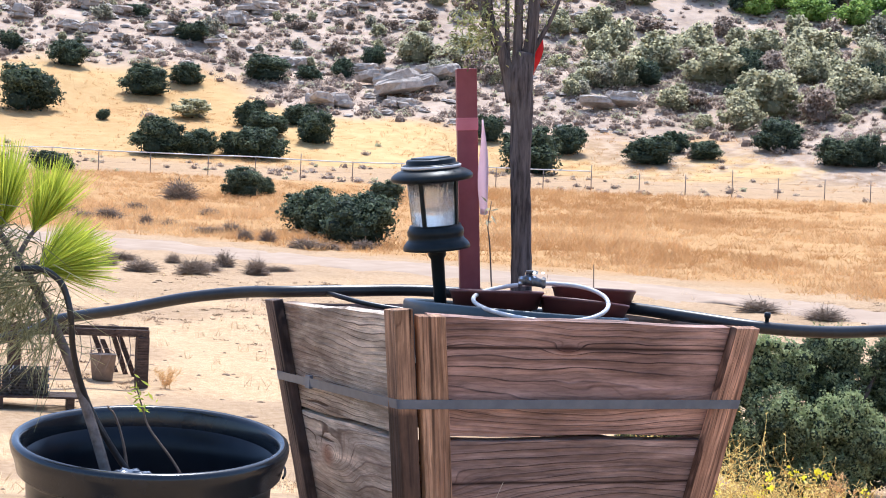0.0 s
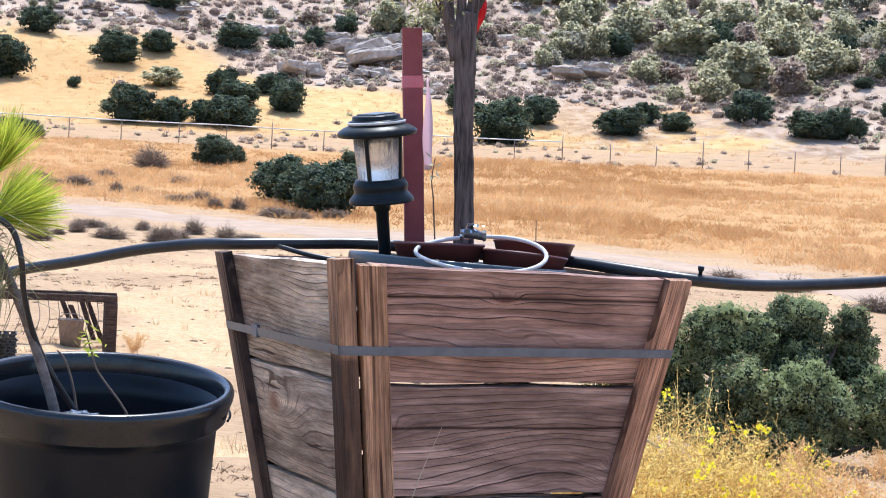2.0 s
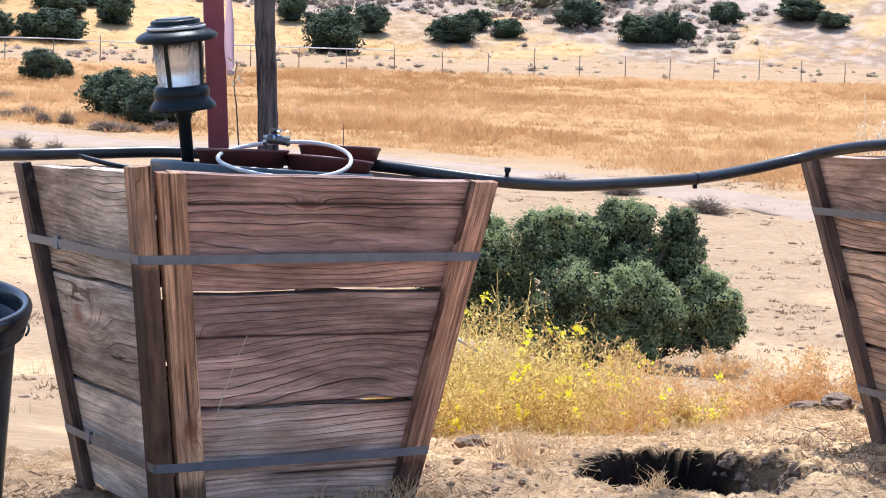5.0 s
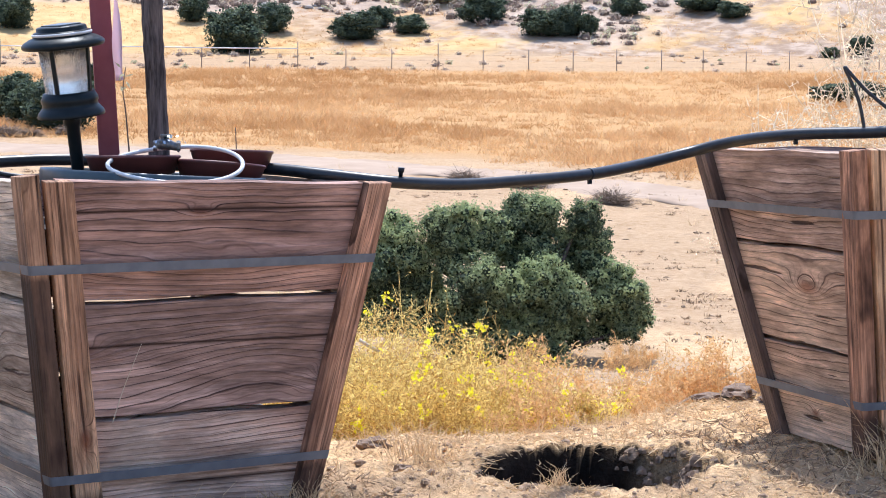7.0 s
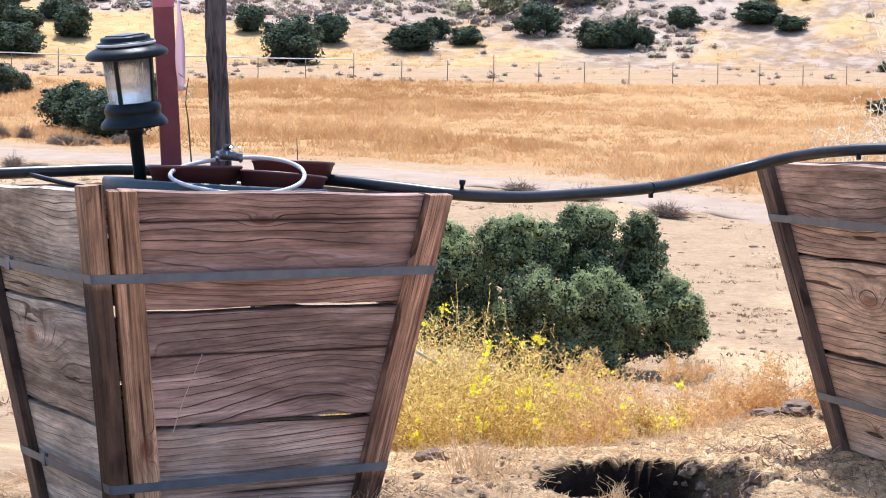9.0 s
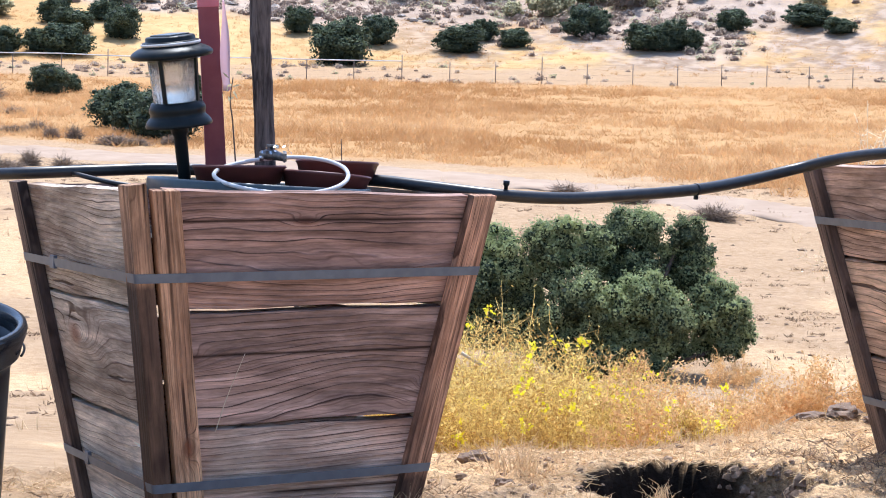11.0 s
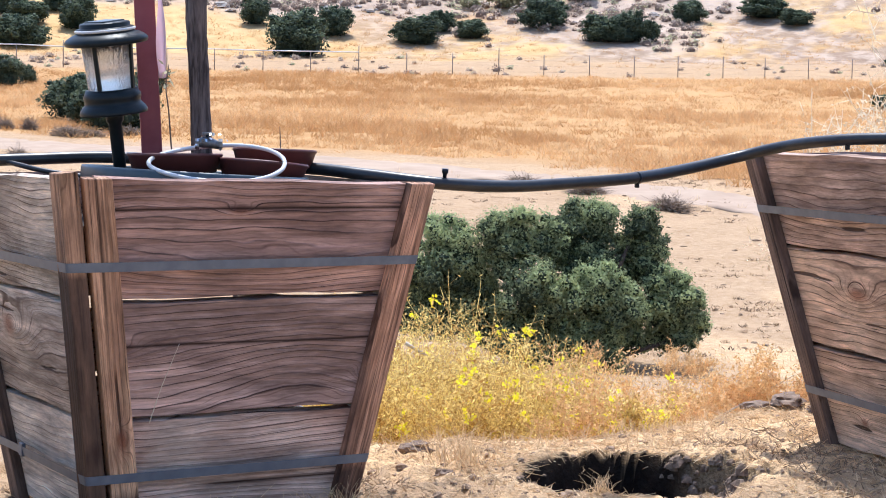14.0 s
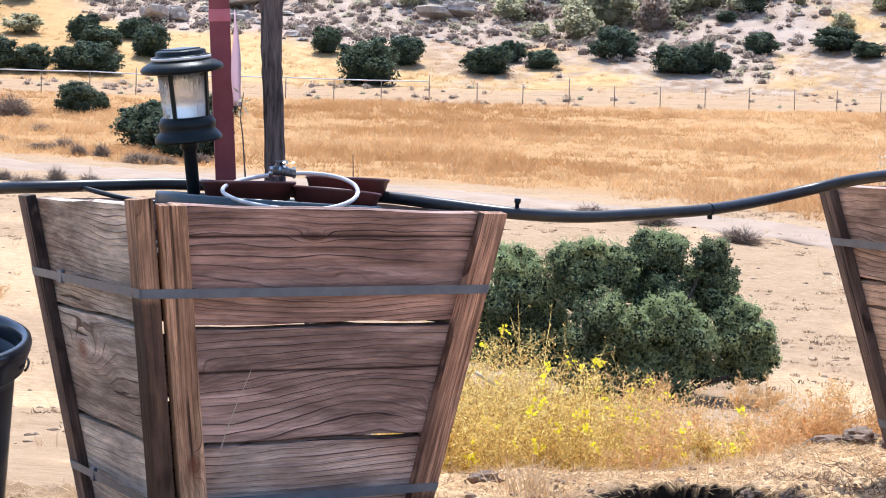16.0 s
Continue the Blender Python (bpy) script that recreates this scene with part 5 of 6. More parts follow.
def oak():
    """The scrub oak in the hollow below the bank: upright dark boughs behind, a lower bough aside, and a sweep of paler sprays in front."""
    x0, y0, z0 = on(35.35, 20.3)
    t = thing("scrub_oak", "dense dark green scrub oak in the hollow below the bank", "oak", Matrix.Translation((x0, y0, z0)))
    rng = np.random.default_rng(7)
    right, deep = np.array((math.cos(radians(35.6)), -math.sin(radians(35.6)), 0)), np.array((math.sin(radians(35.6)), math.cos(radians(35.6)), 0))
    # across, above the ground, radius
    upright = [(0.15, 1.42, 0.20), (0.36, 1.36, 0.23), (0.14, 1.17, 0.24), (0.40, 1.08, 0.23), (0.80, 1.40, 0.16), (0.88, 1.20, 0.20), (0.86, 0.98, 0.23), (0.59, 0.98, 0.15), (0.61, 1.17, 0.11), (-0.03, 1.08, 0.20), (0.64, 0.80, 0.20), (0.14, 0.90, 0.22), (0.38, 0.82, 0.24)]
    aside = [(1.16, 0.63, 0.24), (1.30, 0.52, 0.18), (1.36, 0.40, 0.13), (1.05, 0.80, 0.18), (0.95, 0.56, 0.25), (1.00, 0.28, 0.16), (0.73, 0.30, 0.17), (1.20, 0.30, 0.14)]
    left = [(-1.13, 1.19, 0.24), (-1.20, 0.80, 0.30), (-0.92, 1.08, 0.24), (-0.63, 1.25, 0.21), (-0.41, 1.33, 0.18), (-0.19, 1.20, 0.22), (-0.52, 0.97, 0.25), (-0.85, 0.75, 0.28), (-1.12, 0.41, 0.26), (-0.74, 0.41, 0.26),
            (-1.42, 0.92, 0.28), (-1.48, 0.52, 0.28)]
    sweep = [(-0.30, 0.80, 0.26), (-0.07, 0.64, 0.24), (0.10, 0.46, 0.21), (0.27, 0.69, 0.24), (0.49, 0.80, 0.20), (0.60, 0.58, 0.22), (0.44, 0.41, 0.21), (0.21, 0.24, 0.21), (0.43, 0.13, 0.18), (0.54, 0.04, 0.12),
             (-0.02, 0.24, 0.22), (-0.35, 0.46, 0.26), (-0.41, 0.24, 0.22), (-0.18, 0.14, 0.20)]
    blobs, reach = [], []
    # light painted as tone: boughs behind darker, sprays in front paler
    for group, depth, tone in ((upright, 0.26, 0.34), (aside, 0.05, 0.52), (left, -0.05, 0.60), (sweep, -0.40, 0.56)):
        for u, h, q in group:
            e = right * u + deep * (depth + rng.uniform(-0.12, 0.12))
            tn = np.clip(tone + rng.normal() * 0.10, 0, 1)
            # each bough toned below its sprays, as inner shade
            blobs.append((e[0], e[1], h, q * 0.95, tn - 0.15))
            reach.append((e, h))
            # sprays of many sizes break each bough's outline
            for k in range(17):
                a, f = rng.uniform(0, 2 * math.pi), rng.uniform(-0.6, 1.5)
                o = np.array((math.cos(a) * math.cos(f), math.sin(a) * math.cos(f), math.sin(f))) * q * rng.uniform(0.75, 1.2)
                # higher sprays toned lighter, top light painted in
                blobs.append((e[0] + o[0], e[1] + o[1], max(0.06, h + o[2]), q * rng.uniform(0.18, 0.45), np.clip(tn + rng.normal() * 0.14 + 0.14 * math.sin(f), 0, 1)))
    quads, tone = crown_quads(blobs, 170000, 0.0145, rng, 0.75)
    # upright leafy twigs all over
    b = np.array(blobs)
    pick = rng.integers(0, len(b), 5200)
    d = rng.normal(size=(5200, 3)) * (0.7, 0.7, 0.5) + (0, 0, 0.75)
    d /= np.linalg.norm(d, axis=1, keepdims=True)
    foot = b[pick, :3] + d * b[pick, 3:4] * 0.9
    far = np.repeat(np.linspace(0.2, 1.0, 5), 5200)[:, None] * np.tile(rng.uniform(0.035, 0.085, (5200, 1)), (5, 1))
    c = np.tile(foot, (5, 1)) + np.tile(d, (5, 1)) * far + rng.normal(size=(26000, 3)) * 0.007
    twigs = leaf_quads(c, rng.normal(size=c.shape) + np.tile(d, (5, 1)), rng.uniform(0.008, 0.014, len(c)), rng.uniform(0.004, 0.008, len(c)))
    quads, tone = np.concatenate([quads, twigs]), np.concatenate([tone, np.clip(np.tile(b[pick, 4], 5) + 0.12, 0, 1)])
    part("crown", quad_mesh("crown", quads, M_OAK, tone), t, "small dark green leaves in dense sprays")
    for e, h in reach[::4]:
        part("limb", tube_mesh("limb", [(0.0, 0.0, -0.1), tuple(e * 0.45 + (0, 0, h * 0.35)), tuple(e * 0.95 + (0, 0, h))], [0.06, 0.04, 0.012], M_BARK, 8), t)


oak()


def slab(rng, w, d, h):
    """One weathered slab: a broken-edged outline, an uneven top and a leaning side."""
    k = int(rng.integers(7, 10))
    ang = np.sort(rng.uniform(0, 2 * math.pi, k) * 0.35 + np.arange(k) * 2 * math.pi / k)
    low = np.stack([np.cos(ang) * w / 2, np.sin(ang) * d / 2], -1) * rng.uniform(0.8, 1.15, (k, 1))
    bm = bmesh.new()
    rows = []
    for f, grow in ((0.0, 1.0), (0.5, 1.06), (0.82, 1.0), (1.0, 0.9)):
        rows.append([bm.verts.new((x * grow + rng.normal() * 0.045 * w, y * grow + rng.normal() * 0.045 * w, h * (f + (rng.uniform(-0.2, 0.2) if f else 0)))) for x, y in low])
    for a, b in zip(rows, rows[1:]):
        for i in range(k):
            j = (i + 1) % k
            bm.faces.new((a[i], a[j], b[j], b[i]))
    bm.faces.new(rows[-1])
    bm.faces.new(rows[0][::-1])
    return bm


def boulders():
    """Granite outcrops: each a tilted stack of slabs grown out of the slope."""
    rows = [(24.55, 167.4, 6.4, 2.6), (24.0, 171.0, 4.4, 2.0), (25.3, 172.0, 4.6, 2.2), (22.14, 160.9, 3.31, 1.5), (29.94, 163.9, 3.6, 1.4), (30.15, 165.5, 2.6, 1.3), (15.63, 190.1, 2.6, 1.9), (19.33, 188.2, 3.10, 1.8), (36.98, 165.4, 2.2, 1.5),
            (24.10, 161.4, 2.66, 1.1), (13.67, 184.7, 2.53, 1.4), (23.1, 176.5, 3.4, 1.3), (21.2, 178.0, 2.6, 1.2), (17.6, 183.0, 2.4, 1.2), (27.0, 176.0, 2.6, 1.5), (20.3, 196.0, 3.2, 1.4)]
    rng = np.random.default_rng(61)
    for az, r, w, h in rows + [(rng.uniform(12, 30), rng.uniform(172, 208), rng.uniform(1.2, 2.8), rng.uniform(0.6, 1.3)) for _ in range(34)]:
        x, y, z = on(az, r)
        bm, lean = bmesh.new(), Matrix.Rotation(rng.uniform(-0.25, 0.1), 4, "X") @ Matrix.Rotation(rng.uniform(-0.2, 0.2), 4, "Y")
        n = int(rng.integers(5, 9)) if w > 2 else 3
        for i in range(n):
            one = slab(rng, w * rng.uniform(0.5, 0.95), w * rng.uniform(0.4, 0.7), h * rng.uniform(0.28, 0.48))
            me = bpy.data.meshes.new("boulder")
            one.to_mesh(me)
            one.free()
            me.transform(Matrix.Translation((rng.uniform(-0.42, 0.42) * w, rng.uniform(-0.3, 0.3) * w, h * (0.45 * i / n - 0.08))) @ lean @ Matrix.Rotation(rng.uniform(-0.5, 0.5), 4, "Z"))
            bm.from_mesh(me)
            bpy.data.meshes.remove(me)
        bmesh.ops.recalc_face_normals(bm, faces=bm.faces)
        bmesh.ops.bevel(bm, geom=bm.edges[:], offset=0.02 * h, segments=1, affect="EDGES")
        me = bpy.data.meshes.new("boulder")
        bm.to_mesh(me)
        bm.free()
        me.materials.append(M_ROCK)
        whole("boulder", me, "weathered pale grey granite outcrop of tilted slabs", "boulder", Matrix.Translation((x, y, z)) @ pose(0, 0, 0, 0, 0, 30 - az), "boulders")


boulders()


def scrub():
    """Low grey-brown sage that nobody could count, over the rocky slope."""
    rng = np.random.default_rng(17)
    n = 15000
    az, r = rng.uniform(9, 47, n), 124 + 106 * rng.random(n)
    x, y = polar(az, r)
    _, rock, _ = cover_at(az, r, x, y)
    keep = rng.random(n) < np.where(r < 140, 0.04 + 0.22 * smooth_step(0.2, 0.7, wobble(x, y, 0.12, 2.0)), np.maximum(rock * np.clip(0.75 + 0.6 * wobble(x, y, 0.15, 6.0), 0.2, 1), 0.012 + 0.22 * smooth_step(0.15, 0.7, wobble(x, y, 0.07, 9.0)) * smooth_step(22, 30, az)))
    x, y, r = x[keep], y[keep], r[keep]
    z = land(x, y)
    # a dome of the darkest tone inside each clump paints its inner shade
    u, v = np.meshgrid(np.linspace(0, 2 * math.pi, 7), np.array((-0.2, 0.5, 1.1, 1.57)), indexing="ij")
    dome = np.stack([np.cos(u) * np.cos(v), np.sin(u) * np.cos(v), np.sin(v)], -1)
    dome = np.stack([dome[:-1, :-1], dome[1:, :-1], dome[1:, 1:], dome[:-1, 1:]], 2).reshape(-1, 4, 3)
    quads, tones = [], []
    for k in range(len(x)):
        w = rng.uniform(0.22, 0.62) * (1.6 if rng.random() < 0.12 else 1) * (0.5 if r[k] < 141 else 1)
        m = 44
        d = rng.normal(size=(m, 3))
        d /= np.linalg.norm(d, axis=1, keepdims=True)
        d[:, 2] = np.abs(d[:, 2])
        lump = 1 + 0.3 * np.sin(4 * d[:, 0] + k) * np.cos(5 * d[:, 1] - k)
        here = np.array((x[k], y[k], z[k]))
        c = here + d * (w, w, w * 0.9) * (rng.uniform(0.75, 1.05, m) * lump)[:, None]
        s = rng.uniform(0.05, 0.11, m) * (0.6 + w)
        tone = rng.choice((0.05, 0.15, 0.3, 0.5, 0.65, 0.97))
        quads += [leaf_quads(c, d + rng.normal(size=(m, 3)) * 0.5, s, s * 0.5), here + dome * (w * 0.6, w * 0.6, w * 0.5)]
        # leaf tone rises towards the clump's top, as painted top light
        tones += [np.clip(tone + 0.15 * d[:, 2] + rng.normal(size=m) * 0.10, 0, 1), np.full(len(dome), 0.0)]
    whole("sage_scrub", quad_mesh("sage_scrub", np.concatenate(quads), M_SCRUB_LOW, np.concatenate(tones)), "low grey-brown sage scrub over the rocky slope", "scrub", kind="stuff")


M_SCRUB_LOW = leafy("low_sage", (0.27, 0.20, 0.155), (0.76, 0.61, 0.48), (0.55, 0.53, 0.33), 0.4, 0.85)


scrub()


def field_stones():
    rng = np.random.default_rng(29)
    verts, faces = [], []
    for k in range(900):
        a, r = rng.uniform(11, 48), 140 + 70 * rng.random()
        if float(cover_at(np.array(a), np.array(r), *polar(a, r))[1]) < 0.5:
            continue
        x, y, z = on(a, r)
        w, h = rng.uniform(0.15, 0.75) * (0.7 if a > 29 else 1), rng.uniform(0.4, 0.8)
        b = len(verts)
        for i in range(3):
            for j in range(7):
                q = 2 * math.pi * (j + 0.5 * i) / 7
                p = (1.0, 0.8, 0.35)[i] * w * rng.uniform(0.75, 1.2)
                verts.append((x + p * math.cos(q), y + p * math.sin(q), z + (-0.1, 0.55, 0.9)[i] * w * h * rng.uniform(0.85, 1.15)))
        for i in range(2):
            for j in range(7):
                faces.append((b + 7 * i + j, b + 7 * i + (j + 1) % 7, b + 7 * i + 7 + (j + 1) % 7, b + 7 * i + 7 + j))
        faces.append(tuple(b + 14 + j for j in range(7)))
    whole("hillside_stones", mesh_from("hillside_stones", verts, faces, M_ROCK), "scattered pale stones among the scrub", "stones", kind="stuff")


field_stones()


def dry_grass():
    rng = np.random.default_rng(31)
    # the golden field and the slope beyond the fence: soft tufts, thick in drifts
    n = 30000
    az, r = rng.uniform(9, 48, n), np.concatenate([rng.uniform(40, 124, 21000), rng.uniform(132, 180, 9000)])
    x, y = polar(az, r)
    g, rock, _ = cover_at(az, r, x, y)
    drift = wobble(x, y, 0.13, 3.0) + 0.5 * wobble(x, y, 0.4, 7.0)
    keep = rng.random(n) < g * (1 - rock) * np.clip(0.7 + 0.5 * drift, 0.35, 1)
    x, y, r, drift = x[keep], y[keep], r[keep], drift[keep]
    m = 15
    tall = np.repeat((0.13 + 0.10 * np.clip(drift, -0.5, 1) + 0.14 * rng.random(len(x)) ** 2) * np.where(r > 130, 0.75, 1), m)[:, None]
    base = np.repeat(np.stack([x, y, land(x, y) - 0.02], -1), m, 0) + rng.normal(size=(m * len(x), 3)) * (0.16, 0.16, 0)
    tip = base + (rng.normal(size=base.shape) * (0.6, 0.6, 0.25) + (0, 0, 0.85)) * tall
    tone = np.repeat(np.clip(0.5 + 0.35 * wobble(x, y, 0.09, 6.0) + 0.3 * wobble(x, y, 0.5, 2.0) + rng.normal(size=len(x)) * 0.13 + np.where(r > 130, 0.15, 0), 0, 1), m)
    whole("golden_grass", quad_mesh("golden_grass", blades(base, tip, rng.uniform(0.007, 0.015, len(base))), M_GRASS, tone), "dry golden grass over the field", "grass", kind="stuff")
    # straw and stubble on the bank round the boxes
    n = 60000
    az, r = rng.uniform(14, 47, n), rng.uniform(3.4, 4.9, n)
    x, y = polar(az, r)
    keep = (pit_reach(x, y) > 1.25) & (rng.random(n) < np.clip(0.35 + 1.2 * wobble(x, y, 2.4, 4.0), 0.05, 1)) & ~((np.abs(x) < 0.36) & (np.abs(y) < 0.36))
    x, y = x[keep], y[keep]
    base = np.stack([x, y, land(x, y)], -1)
    flat = rng.random((len(x), 1)) < 0.92
    tip = base + rng.normal(size=base.shape) * np.where(flat, 0.017, 0.009) * (1, 1, 0) + np.stack([0 * x, 0 * x, np.where(flat[:, 0], rng.uniform(0.001, 0.012, len(x)), rng.uniform(0.010, 0.036, len(x)))], -1)
    whole("straw_stubble", quad_mesh("straw_stubble", blades(base, tip, rng.uniform(0.0006, 0.0015, len(x)))
                                     , M_STRAW), "bleached straw and stubble strewn on the bank", "straw", kind="stuff")
    # tufts below the bank and over the hollow
    n = 2600
    az, r = rng.uniform(9, 48, n), rng.uniform(5.2, 46, n)
    x, y = polar(az, r)
    keep = rng.random(n) < np.clip(0.9 * wobble(x, y, 0.5, 9.0), 0.06, 1)
    x, y = x[keep], y[keep]
    grow = np.repeat(np.clip(r[keep] / 18, 0.3, 1.0), 9)[:, None]
    base = np.repeat(np.stack([x, y, land(x, y)], -1), 9, 0) + rng.normal(size=(9 * len(x), 3)) * (0.05, 0.05, 0) * grow
    tip = base + (rng.normal(size=base.shape) * (0.05, 0.05, 0.03) + (0, 0, 0.09)) * grow
    whole("dry_tufts", quad_mesh("dry_tufts", blades(base, tip, 0.004 * grow), M_STRAW), "sparse dry grass tufts on the hollow's dirt", "grass", kind="stuff")

    # flattened brown weeds that lie in patches over the hollow
    n = 3600
    az, r = rng.uniform(9, 48, n), 8 + 38 * np.sqrt(rng.random(n))
    x, y = polar(az, r)
    keep = rng.random(n) < smooth_step(0.28, 0.75, wobble(x, y, 0.45, 11.0) + 0.55 * wobble(x, y, 1.7, 4.0))
    x, y = x[keep], y[keep]
    m = 26
    base = np.repeat(np.stack([x, y, land(x, y) + 0.004], -1), m, 0) + rng.normal(size=(m * len(x), 3)) * (0.06, 0.06, 0) * np.repeat(rng.uniform(0.3, 1.9, (len(x), 1)), m, 0)
    tip = base + rng.normal(size=base.shape) * (0.020, 0.020, 0.012) + (0, 0, 0.018)
    tone = np.repeat(rng.random(len(x)), m)
    whole("flattened_weeds", quad_mesh("flattened_weeds", blades(base, tip, rng.uniform(0.003, 0.007, len(base))), M_FLAT, tone), "brown flattened dead weeds in patches on the dirt", "dead weeds", kind="stuff")


dry_grass()


def clods():
    """Crumbs of earth and small stones on the bank and in the hollow."""
    rng = np.random.default_rng(37)
    verts, faces = [], []
    for k in range(3300):
        if k < 1700:
            a, r = rng.uniform(27, 46), rng.uniform(3.45, 4.7)
            w = rng.uniform(0.0015, 0.005) * (2.2 if rng.random() < 0.14 else 1)
        else:
            a, r = rng.uniform(10, 46), rng.uniform(12, 45)
            w = rng.uniform(0.008, 0.026) * (1.8 if rng.random() < 0.08 else 1) * (1.4 if r > 22 else 1)
        x, y, z = on(a, r)
        if k >= 1700 and float(wobble(x, y, 0.8, 3.0)) < 0.05 and rng.random() < 0.75:
            continue
        ca, sa, long = math.cos(radians(a)), math.sin(radians(a)), rng.uniform(1.0, 2.2) if k >= 1700 else 1.0
        b = len(verts)
        for grow, lift in (((0.7, 1.5), (-0.3, -0.2)), ((0.5, 1.0), (0.25, 0.5)), ((0.2, 0.5), (0.45, 0.7))):
            for j in range(6):
                q, p = 2 * math.pi * j / 6, w * rng.uniform(*grow)
                u, v = p * long * math.cos(q), p * math.sin(q)
                verts.append((x + u * ca + v * sa, y - u * sa + v * ca, z + w * rng.uniform(*lift)))
        for i in (0, 6):
            faces += [(b + i + j, b + i + (j + 1) % 6, b + i + 6 + (j + 1) % 6, b + i + 6 + j) for j in range(6)]
        faces.append(tuple(b + 12 + j for j in range(6)))
    whole("dirt_clods", mesh_from("dirt_clods", verts, faces, M_CLOD), "crumbled dirt clods strewn over the ground", "dirt clods", kind="stuff")


M_CLOD = speckled("dirt_clod", (0.22, 0.145, 0.09), (0.40, 0.28, 0.185), 40, 0.95, 0.6, 0.003)
clods()


def weed(az, r, height, spread, seed, flowers, dry=False, label="", category="weed", thick=1.0):
    """A rangy branching weed: wiry stems that fork again and again, small leaves and a few yellow flowers."""
    rng = np.random.default_rng(seed)
    x, y, z = on(az, r)
    t = thing("flowering_weed" if flowers else "dry_weed", label, category, Matrix.Translation((x, y, z - 0.01)), "weeds behind the bank")
    seg, leaf, flower = [], [], []
    for s in range(int(rng.integers(7, 11))):
        p = rng.normal(size=3) * (0.03, 0.03, 0)
        d = np.array((rng.normal() * spread, rng.normal() * spread, 1.0))
        d /= np.linalg.norm(d)
        h = height * rng.uniform(0.6, 1.05)
        steps = 8
        for i in range(steps):
            q = p + d * h / steps
            seg.append((p, q, 0.0022 * (1 - 0.6 * i / steps)))
            d = d + rng.normal(size=3) * 0.16
            d /= np.linalg.norm(d)
            if i > 0:
                for b in range(3):
                    e = d * 0.5 + rng.normal(size=3) * 0.8 + (0, 0, 0.25)
                    e /= np.linalg.norm(e)
                    l = h * rng.uniform(0.10, 0.26)
                    m1 = q + e * l * 0.5 + rng.normal(size=3) * 0.008
                    m2 = q + e * l + (0, 0, l * 0.15)
                    seg += [(q, m1, 0.0012), (m1, m2, 0.0009)]
                    for u in range(3):
                        o = m1 + (m2 - m1) * rng.random()
                        f = e + rng.normal(size=3)
                        f /= np.linalg.norm(f)
                        seg.append((o, o + f * l * 0.28, 0.0008))
                        leaf.append(o + f * l * 0.25)
                    leaf += [m1 + rng.normal(size=3) * 0.013 for _ in range(9)]
                    if i > 3 and rng.random() < flowers:
                        flower.append(m2)
            p = q
    g = np.array([(*a, *b, w) for a, b, w in seg])
    part("stalk", quad_mesh("stalk", blades(g[:, :3], g[:, 3:6], g[:, 6] * thick), (M_DRYWEED if height < 0.6 else M_BLEACHED_WEED) if dry else M_WEED), t)["kind"] = "stuff"
    l = np.array(leaf)
    part("foliage", quad_mesh("foliage", leaf_quads(l, rng.normal(size=l.shape), rng.uniform(0.003, 0.0075, len(l)) * min(thick, 1.2), rng.uniform(0.0012, 0.0028, len(l)) * min(thick, 1.2)), (M_DRYWEED if height < 0.6 else M_BLEACHED_WEED) if dry else M_WEED), t)["kind"] = "stuff"
    for f in flower:
        # a loose head of small four-petalled blooms
        m = int(rng.integers(2, 7))
        n = np.repeat(rng.normal(size=(m, 3)) + (0, 0, 0.4), 4, 0)
        c = f + np.repeat(rng.normal(size=(m, 3)) * 0.0075, 4, 0) + rng.normal(size=(4 * m, 3)) * 0.0028
        part("flower", quad_mesh("flower", leaf_quads(c, n + rng.normal(size=n.shape) * 0.5, np.full(4 * m, 0.0048), np.full(4 * m, 0.0038)), M_FLOWER), t, "small bright yellow flower head")


_rng = random.Random(5)
for k in range(96):
    az = 29.6 + 9.2 * ((k * 0.618) % 1)
    f = (k * 0.414) % 1
    r = float(np.interp(az, _ca, _cr)) + 0.42 + 1.6 * f
    fall = float(np.interp(az, [30, 32, 34.5, 36, 36.9, 38.6], [0.093, 0.095, 0.099, 0.111, 0.121, 0.141]))
    h = 0.69 - (fall + 0.030 * _rng.random() - (0.012 if k % 9 == 0 else 0.0)) * r - on(az, r)[2]
    weed(az, r, max(0.12, h), 0.28, 100 + k, 0.06 if az > 32.5 else 0.02, False, "bushy yellow-green weed with small yellow flowers below the bank", "weed")
for k in range(42):
    az, f = 36.6 + 9.0 * ((k * 0.618) % 1), (k * 0.37) % 1
    r = float(np.interp(az, _ca, _cr)) + 0.36 + 1.5 * f
    h = 0.69 - (0.105 + 0.040 * f) * r - on(az, r)[2]
    weed(az, r, max(0.15, h) * _rng.uniform(0.75, 1.1), 0.32, 200 + k, 0.0, True, "dry straw-coloured weed below the bank", "weed")
for k, (az, r, h) in enumerate([(43.6, 5.0, 0.68), (44.3, 4.95, 0.72), (44.9, 4.9, 0.76), (45.5, 4.9, 0.80), (46.0, 4.8, 0.82), (46.5, 4.85, 0.94), (47.0, 4.75, 1.0), (47.6, 4.7, 1.0)]):
    weed(az, r, h, 0.14, 300 + k, 0.0, True, "tall bleached feathery weed behind the second box", "weed", 1.6)
for k, (az, r) in enumerate([(38.9, 19.6), (38.4, 19.2), (39.3, 19.8), (36.2, 18.6)]):
    weed(az, r, 0.34, 0.5, 330 + k, 0.0, True, "dry orange grass clump beside the scrub oak", "dry grass", 3.0)
weed(17.9, 26.4, 0.36, 0.45, 341, 0.0, True, "dry golden weed clump beside the timber frame", "dry grass", 3.0)
